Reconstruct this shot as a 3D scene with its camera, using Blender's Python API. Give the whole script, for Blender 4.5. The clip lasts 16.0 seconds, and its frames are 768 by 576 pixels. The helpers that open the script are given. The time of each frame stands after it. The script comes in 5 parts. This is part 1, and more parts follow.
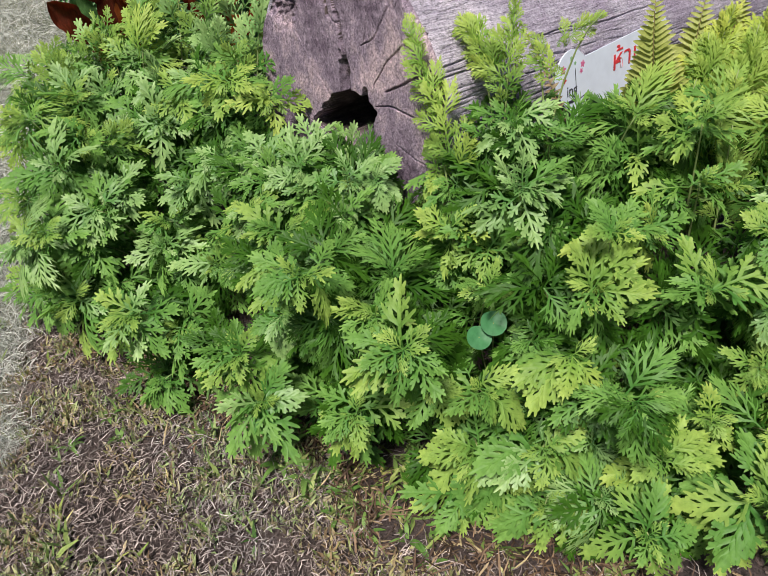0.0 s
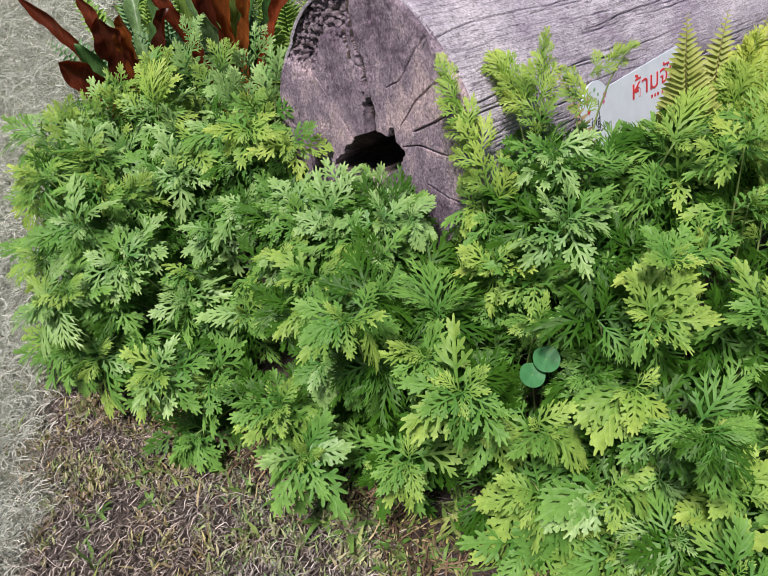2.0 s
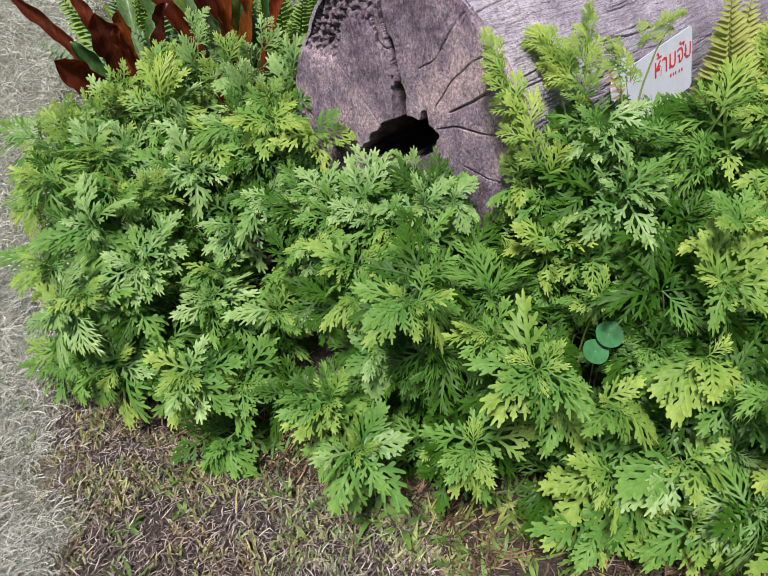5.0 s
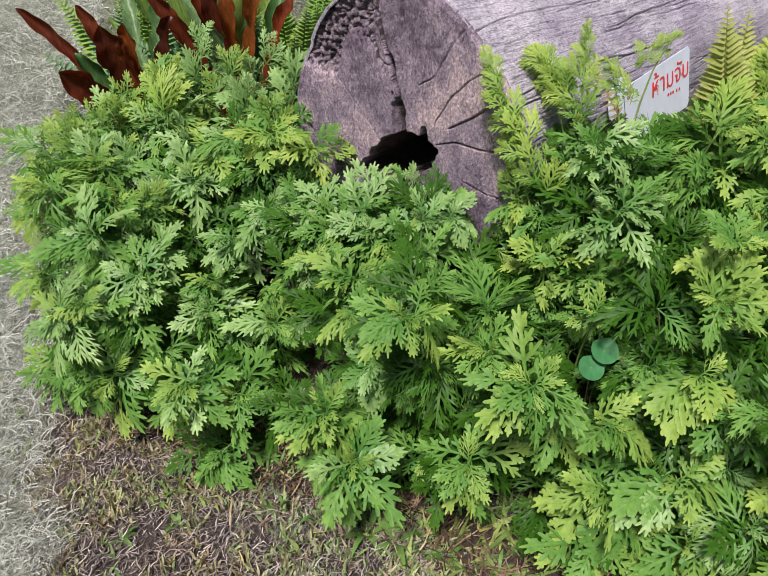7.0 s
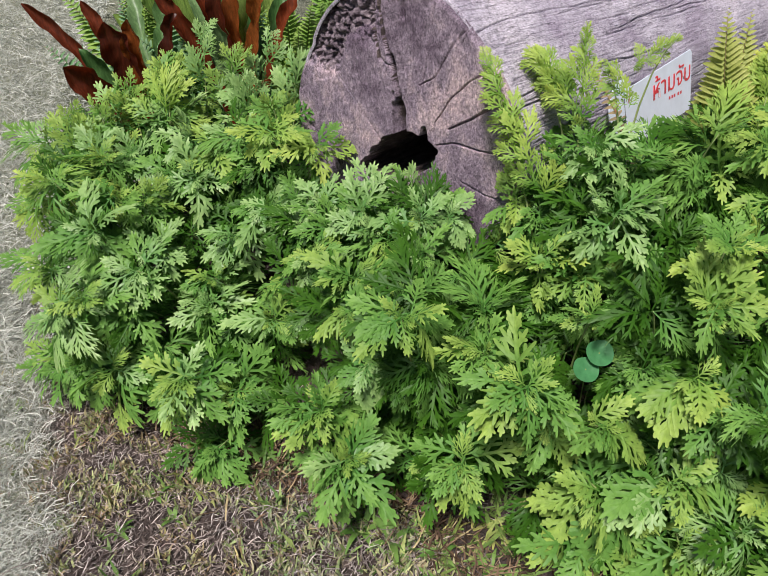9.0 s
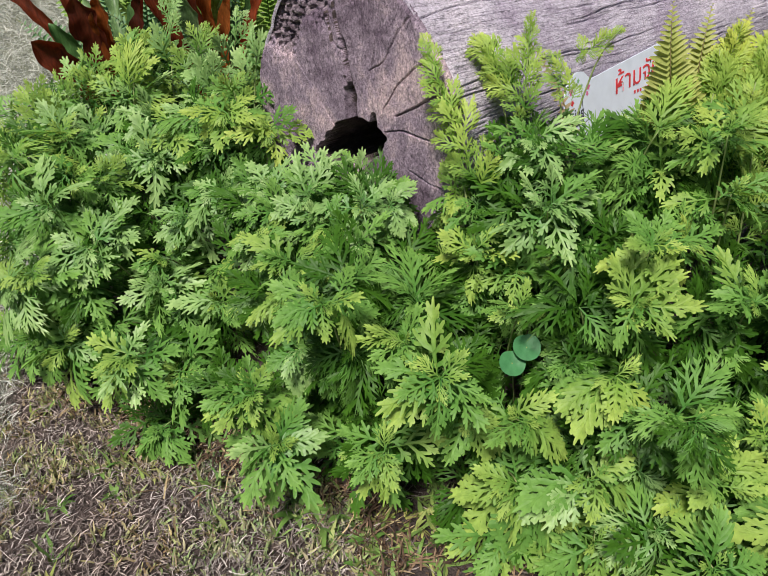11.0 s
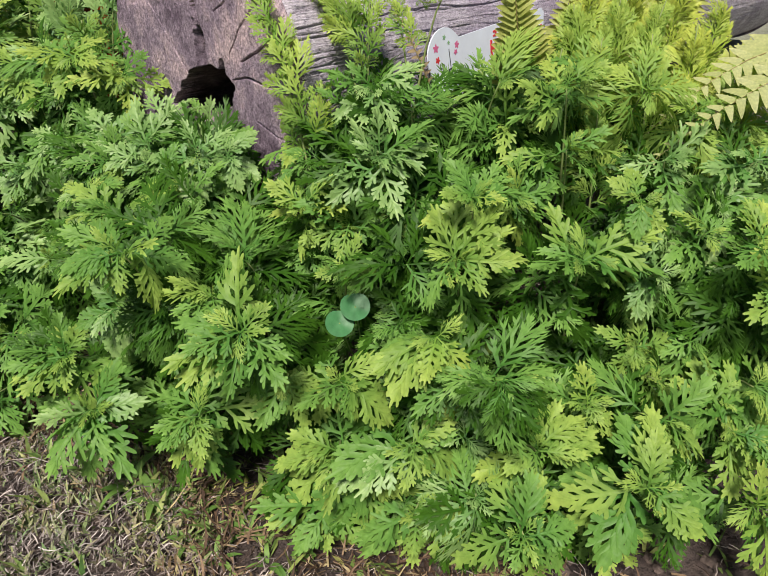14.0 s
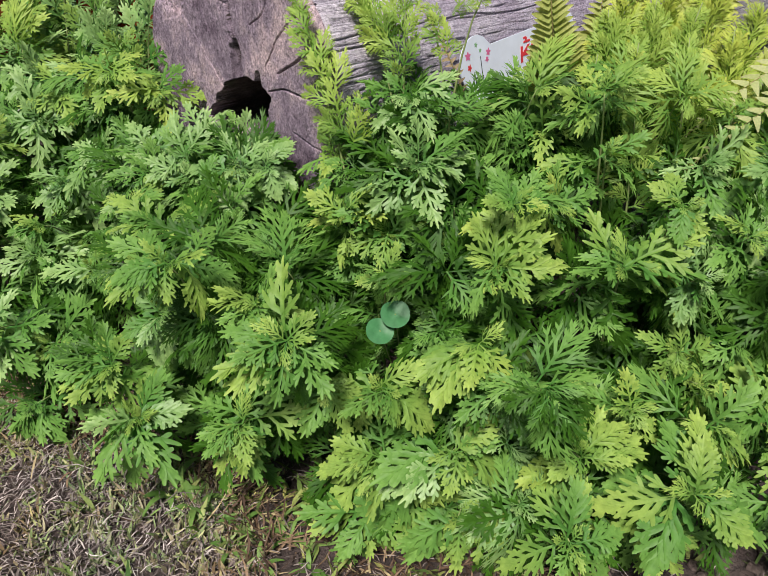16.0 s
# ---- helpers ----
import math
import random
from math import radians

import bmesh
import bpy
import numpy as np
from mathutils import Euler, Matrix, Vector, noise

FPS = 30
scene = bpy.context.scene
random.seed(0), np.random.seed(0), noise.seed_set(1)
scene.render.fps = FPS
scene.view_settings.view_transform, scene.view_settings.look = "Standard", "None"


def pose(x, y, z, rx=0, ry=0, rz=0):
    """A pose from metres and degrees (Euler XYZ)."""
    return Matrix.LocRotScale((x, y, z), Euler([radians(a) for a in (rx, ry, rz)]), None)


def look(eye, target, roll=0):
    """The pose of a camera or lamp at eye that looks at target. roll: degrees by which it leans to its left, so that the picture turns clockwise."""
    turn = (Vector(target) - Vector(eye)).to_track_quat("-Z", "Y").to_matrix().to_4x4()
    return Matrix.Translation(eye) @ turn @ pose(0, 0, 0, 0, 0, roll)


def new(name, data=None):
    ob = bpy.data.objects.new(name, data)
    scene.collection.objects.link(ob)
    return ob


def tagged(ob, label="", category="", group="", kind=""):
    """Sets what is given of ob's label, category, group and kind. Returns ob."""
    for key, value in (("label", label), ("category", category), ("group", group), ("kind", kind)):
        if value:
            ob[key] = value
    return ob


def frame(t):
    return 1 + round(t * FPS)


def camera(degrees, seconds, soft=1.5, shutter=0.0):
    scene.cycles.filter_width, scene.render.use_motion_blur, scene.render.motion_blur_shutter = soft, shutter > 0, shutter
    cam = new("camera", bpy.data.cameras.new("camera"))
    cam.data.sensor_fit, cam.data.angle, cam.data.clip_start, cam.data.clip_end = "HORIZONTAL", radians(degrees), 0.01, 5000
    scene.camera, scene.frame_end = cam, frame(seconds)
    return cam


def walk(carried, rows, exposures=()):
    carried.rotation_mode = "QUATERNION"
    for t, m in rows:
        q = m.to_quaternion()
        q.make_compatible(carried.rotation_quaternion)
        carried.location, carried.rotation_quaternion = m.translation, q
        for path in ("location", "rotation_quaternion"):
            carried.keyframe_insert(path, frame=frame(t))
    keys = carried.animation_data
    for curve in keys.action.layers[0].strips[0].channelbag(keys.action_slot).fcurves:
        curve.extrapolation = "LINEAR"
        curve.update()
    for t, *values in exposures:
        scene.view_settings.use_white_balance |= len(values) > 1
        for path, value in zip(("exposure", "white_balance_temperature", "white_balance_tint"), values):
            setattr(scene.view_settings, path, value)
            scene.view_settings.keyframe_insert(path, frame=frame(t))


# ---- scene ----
cam = camera(65.6, 16.0, soft=0.95)
METRES, EYE, TILT, LEAN, TURN = 0.85, 1.124, -34.0, 3.5, 0.0
ROWS = [
    (0.0, 0.0, 0.0, 0.0, -0.0, 0.0, 0.0),
    (0.5, -0.0108, -0.006, 0.0079, 0.26, 1.68, 1.01),
    (1.0, -0.0285, 0.0025, 0.0114, 1.13, 3.01, 2.88),
    (1.5, -0.0651, 0.0242, 0.0079, 1.18, 3.16, 4.29),
    (2.0, -0.1144, 0.0391, 0.0079, -0.58, 3.83, 3.12),
    (2.5, -0.2001, 0.059, 0.0053, -3.02, 3.59, 6.07),
    (3.0, -0.2787, 0.0741, -0.0188, -2.73, 3.82, 6.28),
    (5.5, -0.2994, 0.0994, -0.0308, -3.54, 4.85, 5.79),
    (6.0, -0.2988, 0.097, -0.0305, -3.7, 5.24, 5.43),
    (6.5, -0.2957, 0.0903, -0.0272, -3.91, 5.57, 5.1),
    (7.0, -0.2948, 0.0904, -0.0288, -3.45, 5.71, 5.17),
    (7.5, -0.2929, 0.0904, -0.0277, -3.57, 5.61, 5.09),
    (8.0, -0.2895, 0.0877, -0.0265, -3.59, 5.59, 5.08),
    (10.5, -0.1953, 0.075, -0.0314, -2.37, 5.43, 2.59),
    (11.0, -0.113, 0.0783, -0.0374, -2.62, 4.36, 2.19),
    (11.5, 0.0103, 0.0928, -0.0412, -3.58, 5.16, 1.32),
    (12.0, 0.0966, 0.1054, -0.0475, -5.33, 5.52, 1.33),
    (12.5, 0.1684, 0.11, -0.0633, -8.17, 4.92, 1.61),
    (13.0, 0.193, 0.1351, -0.0958, -7.92, 2.87, 1.74),
    (13.5, 0.1874, 0.1503, -0.1188, -7.0, 1.98, 1.14),
    (14.0, 0.16, 0.1432, -0.1089, -6.8, 3.24, 1.26),
    (14.5, 0.124, 0.1428, -0.1094, -5.99, 3.21, 1.07),
    (15.0, 0.1136, 0.1453, -0.1113, -5.7, 3.03, 0.97),
    (15.5, 0.1161, 0.1445, -0.1109, -5.56, 3.15, 1.2),
    (16.0, 0.1148, 0.1382, -0.1034, -5.09, 3.77, 1.72),
]
# the white balance drifts warmer while the camera turns to the ferns
EXPOSURES = [(0.0, 0.13, 6400, 17), (8.0, 0.12, 6350, 18), (10.5, 0.12, 6400, 17), (12.2, 0.14, 6800, 15), (13.3, 0.14, 6900, 15), (14.6, 0.11, 6500, 17), (16.0, 0.11, 6450, 17)]
walk(cam, [(t, pose(0, 0, EYE, TILT, LEAN, TURN) @ pose(METRES * x, METRES * y, METRES * z, 90 + pitch, roll, yaw)) for t, x, y, z, yaw, pitch, roll in ROWS], EXPOSURES)

# ---- world, sun, exposure ----
world = bpy.data.worlds.new("sky")
scene.world = world
world.use_nodes = True
_n = world.node_tree.nodes
_sky = _n.new("ShaderNodeTexSky")
_sky.sky_type = "NISHITA"
_sky.sun_disc = False
_sky.sun_elevation, _sky.sun_rotation = radians(56), radians(195)
_n["Background"].inputs["Strength"].default_value = 0.039
world.node_tree.links.new(_sky.outputs[0], _n["Background"].inputs["Color"])
sun = new("sun", bpy.data.lights.new("sun", "SUN"))
sun.data.energy, sun.data.angle, sun.data.color = 4.95, radians(12), (1.0, 0.955, 0.86)
sun.matrix_basis = look((-0.45, -0.45, 2.55), (0, 1.2, 0))


# ---- materials ----
def ramp(nt, stops):
    r = nt.nodes.new("ShaderNodeValToRGB")
    e = r.color_ramp.elements
    while len(e) < len(stops):
        e.new(0.5)
    for k, (p, c) in zip(e, stops):
        k.position, k.color = p, (*c, 1)
    return r


def noise_tex(nt, scale, detail=4.0, rough=0.6, stretch=None, coord="Object", distortion=0.0):
    tc = nt.nodes.new("ShaderNodeTexCoord")
    n = nt.nodes.new("ShaderNodeTexNoise")
    n.inputs["Scale"].default_value, n.inputs["Detail"].default_value = scale, detail
    n.inputs["Roughness"].default_value, n.inputs["Distortion"].default_value = rough, distortion
    if stretch:
        m = nt.nodes.new("ShaderNodeMapping")
        m.inputs["Scale"].default_value = stretch
        nt.links.new(tc.outputs[coord], m.inputs["Vector"])
        nt.links.new(m.outputs[0], n.inputs["Vector"])
    else:
        nt.links.new(tc.outputs[coord], n.inputs["Vector"])
    return n


def mix_rgb(nt, kind, fac, a, b):
    m = nt.nodes.new("ShaderNodeMix")
    m.data_type, m.blend_type = "RGBA", kind
    for sock, v in ((m.inputs[0], fac), (m.inputs[6], a), (m.inputs[7], b)):
        if hasattr(v, "is_linked"):
            nt.links.new(v, sock)
        else:
            sock.default_value = v if not isinstance(v, tuple) else (*v, 1)
    return m.outputs[2]


def bump(nt, height, strength, distance, shader):
    b = nt.nodes.new("ShaderNodeBump")
    b.inputs["Strength"].default_value, b.inputs["Distance"].default_value = strength, distance
    nt.links.new(height, b.inputs["Height"])
    nt.links.new(b.outputs[0], shader.inputs["Normal"])
    return b


def material(name, rough=0.7):
    m = bpy.data.materials.new(name)
    m.use_nodes = True
    nt = m.node_tree
    p = nt.nodes["Principled BSDF"]
    p.inputs["Roughness"].default_value = rough
    return m, nt, p


def leaf_material(name, dark, light, through_light, rough=0.52, mottle=7.0, glow=0.22, tip=0.55, streak=False, gloss=0.28):
    """A thin leaf: two greens mixed leaf by leaf, mottled, letting light through."""
    m, nt, p = material(name, rough)
    info = nt.nodes.new("ShaderNodeObjectInfo")
    r = ramp(nt, [(0.0, dark), (1.0, light)])
    tc0 = nt.nodes.new("ShaderNodeTexCoord")
    sep = nt.nodes.new("ShaderNodeSeparateXYZ")
    nt.links.new(tc0.outputs["Object"], sep.inputs[0])
    span = nt.nodes.new("ShaderNodeMapRange")
    span.inputs["From Min"].default_value, span.inputs["From Max"].default_value = 0.15, 0.95
    nt.links.new(sep.outputs["Y"], span.inputs["Value"])
    half = nt.nodes.new("ShaderNodeMath")
    half.operation = "MULTIPLY_ADD"
    half.inputs[1].default_value = 1.0 - tip
    nt.links.new(info.outputs["Random"], half.inputs[0])
    far = nt.nodes.new("ShaderNodeMath")
    far.operation = "MULTIPLY"
    far.inputs[1].default_value = tip
    nt.links.new(span.outputs[0], far.inputs[0])
    nt.links.new(far.outputs[0], half.inputs[2])
    nt.links.new(half.outputs[0], r.inputs[0])
    n = noise_tex(nt, mottle, 3.0)
    v = ramp(nt, [(0.3, (0.72, 0.76, 0.7)), (0.7, (1.15, 1.1, 1.05))])
    nt.links.new(n.outputs["Fac"], v.inputs[0])
    col = mix_rgb(nt, "MULTIPLY", 1.0, r.outputs[0], v.outputs[0])
    if streak:
        # fine lengthwise lines and pale flecks on a strap leaf
        fleck = noise_tex(nt, 130.0, 4.0, 0.7, (1.0, 1.0, 0.16))
        fr = ramp(nt, [(0.32, (0.55, 0.6, 0.55)), (0.55, (1.0, 1.0, 1.0)), (0.74, (1.7, 1.6, 1.6))])
        nt.links.new(fleck.outputs["Fac"], fr.inputs[0])
        col = mix_rgb(nt, "MULTIPLY", 1.0, col, fr.outputs[0])
    nt.links.new(col, p.inputs["Base Color"])
    p.inputs["Specular IOR Level"].default_value = gloss
    bump(nt, n.outputs["Fac"], 0.25, 0.002, p)
    t = nt.nodes.new("ShaderNodeBsdfTranslucent")
    tc = mix_rgb(nt, "MULTIPLY", 1.0, col, through_light)
    nt.links.new(tc, t.inputs["Color"])
    mx = nt.nodes.new("ShaderNodeMixShader")
    mx.inputs[0].default_value = glow
    nt.links.new(p.outputs[0], mx.inputs[1])
    nt.links.new(t.outputs[0], mx.inputs[2])
    nt.links.new(mx.outputs[0], nt.nodes["Material Output"].inputs["Surface"])
    return m


LEAF_YOUNG = leaf_material("young_leaf", (0.080, 0.245, 0.038), (0.41, 0.57, 0.130), (1.2, 1.2, 0.6), glow=0.28, tip=0.68)
LEAF_MID = leaf_material("mid_leaf", (0.052, 0.195, 0.030), (0.23, 0.43, 0.095), (1.2, 1.2, 0.5), glow=0.24, tip=0.62)
# older deep green, coloured darker still for shade inside and between clumps
LEAF_OLD_SHADED = leaf_material("old_shaded_leaf", (0.022, 0.088, 0.006), (0.060, 0.170, 0.014), (1.1, 1.2, 0.35), glow=0.18)
# grey-green leaf; its tips are paled further to paint in gloss highlights
LEAF_GREY = leaf_material("grey_green_leaf", (0.080, 0.24, 0.050), (0.38, 0.57, 0.215), (1.0, 1.1, 0.6), rough=0.45, tip=0.68, gloss=0.42)
LEAF_LIME = leaf_material("lime_leaf", (0.16, 0.36, 0.05), (0.50, 0.63, 0.15), (1.3, 1.2, 0.5), tip=0.62, glow=0.34)
LEAF_YELLOW = leaf_material("yellow_leaf", (0.22, 0.40, 0.045), (0.58, 0.63, 0.12), (1.1, 1.05, 0.5), tip=0.65)
FERN = leaf_material("fern_leaflet", (0.34, 0.41, 0.09), (0.51, 0.55, 0.18), (1.1, 1.05, 0.5), mottle=7.0, glow=0.34)
FERN_PALE = leaf_material("pale_fern_leaflet", (0.43, 0.49, 0.20), (0.58, 0.61, 0.32), (1.1, 1.05, 0.6), mottle=7.0, glow=0.3)
FERN_LIME = leaf_material("lime_fern_leaflet", (0.17, 0.34, 0.05), (0.32, 0.46, 0.09), (1.1, 1.1, 0.6))
FERN_GREEN = leaf_material("green_fern_leaflet", (0.12, 0.27, 0.12), (0.22, 0.38, 0.2), (1.0, 1.1, 0.7), mottle=7.0)
FERN_DEAD = leaf_material("dry_fern_leaflet", (0.30, 0.22, 0.12), (0.45, 0.36, 0.22), (1.0, 0.9, 0.7), mottle=7.0)
ROUND = leaf_material("round_leaf", (0.04, 0.19, 0.07), (0.07, 0.25, 0.10), (1.0, 1.1, 0.8), rough=0.42, mottle=60.0, glow=0.2, tip=0.0)
BROM_RED = leaf_material("red_strap_leaf", (0.07, 0.016, 0.010), (0.21, 0.045, 0.016), (2.2, 1.1, 0.6), rough=0.40, mottle=14.0, tip=0.0, glow=0.28, streak=True)
# lit copy of the red leaf: light passing through is put into the orange
BROM_RED_LIT = leaf_material("lit_red_strap_leaf", (0.22, 0.055, 0.014), (0.36, 0.12, 0.03), (2.0, 1.2, 0.6), rough=0.40, mottle=14.0, tip=0.0, glow=0.32, streak=True)
STRAP_BRIGHT = leaf_material("bright_strap_leaf", (0.14, 0.28, 0.06), (0.32, 0.44, 0.12), (1.1, 1.1, 0.6), rough=0.32, mottle=14.0, tip=0.0, glow=0.3, streak=True)
BROM_GREEN = leaf_material("green_strap_leaf", (0.07, 0.17, 0.05), (0.22, 0.34, 0.16), (1.0, 1.1, 0.8), rough=0.40, mottle=14.0, tip=0.0, glow=0.2, streak=True)

GRASS_BLADE = leaf_material("grass_blade", (0.09, 0.21, 0.04), (0.20, 0.35, 0.09), (1.1, 1.1, 0.5), mottle=40.0, tip=0.0, glow=0.25)


def stem_material(name, dark, light):
    m, nt, p = material(name, 0.6)
    n = noise_tex(nt, 40.0)
    r = ramp(nt, [(0.3, dark), (0.7, light)])
    nt.links.new(n.outputs["Fac"], r.inputs[0])
    nt.links.new(r.outputs[0], p.inputs["Base Color"])
    return m


STEM = stem_material("pale_green_stem", (0.16, 0.24, 0.07), (0.28, 0.34, 0.12))
RACHIS = stem_material("brown_rachis", (0.20, 0.15, 0.06), (0.34, 0.28, 0.11))


def blade_material(name, stops, rough=0.75, patch=None):
    """Blades told apart one by one by their tone, and patch by patch by a slow drift of hue."""
    m, nt, p = material(name, rough)
    geo = nt.nodes.new("ShaderNodeNewGeometry")
    r = ramp(nt, stops)
    nt.links.new(geo.outputs["Random Per Island"], r.inputs[0])
    n = noise_tex(nt, 90.0, 3.0, 0.6)
    v = ramp(nt, [(0.3, (0.70, 0.68, 0.66)), (0.7, (1.15, 1.15, 1.15))])
    nt.links.new(n.outputs["Fac"], v.inputs[0])
    col = mix_rgb(nt, "MULTIPLY", 1.0, r.outputs[0], v.outputs[0])
    if patch:
        slow = noise_tex(nt, 3.2, 4.0, 0.65)
        pr = ramp(nt, [(0.40, patch[0]), (0.60, patch[1])])
        nt.links.new(slow.outputs["Fac"], pr.inputs[0])
        col = mix_rgb(nt, "MULTIPLY", 1.0, col, pr.outputs[0])
    nt.links.new(col, p.inputs["Base Color"])
    p.inputs["Specular IOR Level"].default_value = 0.25
    return m


TURF = blade_material("dry_turf", [(0.0, (0.11, 0.08, 0.05)), (0.18, (0.27, 0.20, 0.12)), (0.38, (0.42, 0.36, 0.23)), (0.55, (0.28, 0.30, 0.13)), (0.75, (0.18, 0.25, 0.10)), (0.9, (0.33, 0.37, 0.17)), (1.0, (0.50, 0.46, 0.22))], patch=((1.10, 1.00, 0.88), (0.95, 1.16, 1.18)))
STRAW = blade_material("straw", [(0.0, (0.09, 0.07, 0.066)), (0.45, (0.25, 0.21, 0.195)), (0.8, (0.45, 0.395, 0.37)), (1.0, (0.66, 0.60, 0.56))], patch=((1.02, 0.97, 0.92), (0.95, 0.98, 1.0)))
THATCH = blade_material("pale_thatch", [(0.0, (0.27, 0.295, 0.25)), (0.5, (0.58, 0.61, 0.55)), (1.0, (0.80, 0.82, 0.77))])
# brown dead stalks, their colour deepened to carry the bushes' shade
LITTER = blade_material("brown_litter", [(0.0, (0.035, 0.022, 0.016)), (0.5, (0.14, 0.088, 0.055)), (0.85, (0.29, 0.20, 0.125)), (1.0, (0.44, 0.37, 0.20))])
WEED = blade_material("fresh_grass", [(0.0, (0.10, 0.19, 0.05)), (0.6, (0.20, 0.30, 0.08)), (1.0, (0.36, 0.39, 0.15))], patch=((1.15, 1.0, 0.8), (0.85, 1.0, 1.0)))


def soil_material():
    m, nt, p = material("soil", 0.95)
    n1, n2 = noise_tex(nt, 5.0, 6.0, 0.7), noise_tex(nt, 70.0, 6.0, 0.7)
    r1 = ramp(nt, [(0.3, (0.05, 0.038, 0.035)), (0.55, (0.12, 0.09, 0.082)), (0.75, (0.21, 0.165, 0.150))])
    r2 = ramp(nt, [(0.3, (0.55, 0.55, 0.55)), (0.7, (1.25, 1.2, 1.15))])
    nt.links.new(n1.outputs["Fac"], r1.inputs[0])
    nt.links.new(n2.outputs["Fac"], r2.inputs[0])
    soil = mix_rgb(nt, "MULTIPLY", 1.0, r1.outputs[0], r2.outputs[0])
    # pale dry lawn away from the bed
    n3, n4 = noise_tex(nt, 2.5, 5.0, 0.7), noise_tex(nt, 120.0, 4.0, 0.8)
    r3 = ramp(nt, [(0.3, (0.28, 0.31, 0.21)), (0.7, (0.50, 0.51, 0.41))])
    r4 = ramp(nt, [(0.35, (0.5, 0.5, 0.45)), (0.65, (1.2, 1.2, 1.2))])
    nt.links.new(n3.outputs["Fac"], r3.inputs[0])
    nt.links.new(n4.outputs["Fac"], r4.inputs[0])
    lawn = mix_rgb(nt, "MULTIPLY", 1.0, r3.outputs[0], r4.outputs[0])
    a = nt.nodes.new("ShaderNodeAttribute")
    a.attribute_name = "lawn"
    nt.links.new(mix_rgb(nt, "MIX", a.outputs["Fac"], soil, lawn), p.inputs["Base Color"])
    bump(nt, n2.outputs["Fac"], 1.0, 0.03, p)
    return m


SOIL = soil_material()


def wood_material(name, dark, mid, light, stretch, blotch=6.0, pale=(1.25, 1.22, 1.2), gloom=(0.50, 0.46, 0.50), splits=None):
    """Weathered grey timber: fine grain along the stretch, specks, and broad stains."""
    m, nt, p = material(name, 0.85)
    fine = noise_tex(nt, 9.0, 9.0, 0.8, stretch, distortion=0.3)
    speck = noise_tex(nt, 160.0, 5.0, 0.75)
    broad = noise_tex(nt, blotch, 7.0, 0.72)
    r = ramp(nt, [(0.30, dark), (0.5, mid), (0.70, light)])
    nt.links.new(fine.outputs["Fac"], r.inputs[0])
    v = ramp(nt, [(0.38, gloom), (0.5, (0.98, 0.96, 0.98)), (0.62, pale)])
    nt.links.new(broad.outputs["Fac"], v.inputs[0])
    s = ramp(nt, [(0.32, (0.55, 0.53, 0.56)), (0.5, (1.0, 1.0, 1.0)), (0.7, (1.3, 1.28, 1.28))])
    nt.links.new(speck.outputs["Fac"], s.inputs[0])
    col = mix_rgb(nt, "MULTIPLY", 1.0, r.outputs[0], v.outputs[0])
    col = mix_rgb(nt, "MULTIPLY", 1.0, col, s.outputs[0])
    if splits:
        # hairline splits along the grain
        for size, span, dim in ((5.0, 0.012, 0.22), (11.0, 0.020, 0.40), (27.0, 0.03, 0.62)):
            hair = noise_tex(nt, size, 3.0, 0.6, splits, distortion=0.4)
            hr = ramp(nt, [(0.5 - span, (1, 1, 1)), (0.5, (dim, dim, dim)), (0.5 + span, (1, 1, 1))])
            nt.links.new(hair.outputs["Fac"], hr.inputs[0])
            col = mix_rgb(nt, "MULTIPLY", 1.0, col, hr.outputs[0])
    nt.links.new(col, p.inputs["Base Color"])
    both = nt.nodes.new("ShaderNodeMath")
    both.operation = "ADD"
    nt.links.new(fine.outputs["Fac"], both.inputs[0])
    nt.links.new(speck.outputs["Fac"], both.inputs[1])
    bump(nt, both.outputs[0], 0.7, 0.006, p)
    p.inputs["Specular IOR Level"].default_value = 0.25
    return m


WOOD_SIDE = wood_material("weathered_log_side", (0.315, 0.285, 0.34), (0.575, 0.545, 0.625), (0.755, 0.735, 0.82), (1.6, 34.0, 34.0), 5.0, gloom=(0.74, 0.68, 0.75), splits=(0.9, 16.0, 16.0))
WOOD_END = wood_material("sawn_log_end", (0.135, 0.105, 0.138), (0.345, 0.280, 0.345), (0.61, 0.52, 0.60), (9.0, 16.0, 11.0), 5.5, (1.75, 1.66, 1.45), gloom=(0.44, 0.40, 0.45), splits=(8.0, 13.0, 8.0))
WOOD_CRUMBLE = wood_material("crumbled_dark_wood", (0.07, 0.055, 0.065), (0.20, 0.165, 0.19), (0.38, 0.32, 0.36), (10.0, 14.0, 14.0), 20.0)
# rotten wood, its colour darkened further for shade in the hollow and split
WOOD_ROT_SHADED = wood_material("rotten_shaded_wood", (0.03, 0.025, 0.025), (0.10, 0.08, 0.075), (0.20, 0.165, 0.15), (3.0, 10.0, 10.0))


def plain_material(name, colour, rough=0.5, wear=0.12):
    m, nt, p = material(name, rough)
    n = noise_tex(nt, 18.0, 5.0)
    r = ramp(nt, [(0.3, tuple(c * (1 - wear) for c in colour)), (0.7, colour)])
    nt.links.new(n.outputs["Fac"], r.inputs[0])
    nt.links.new(r.outputs[0], p.inputs["Base Color"])
    return m


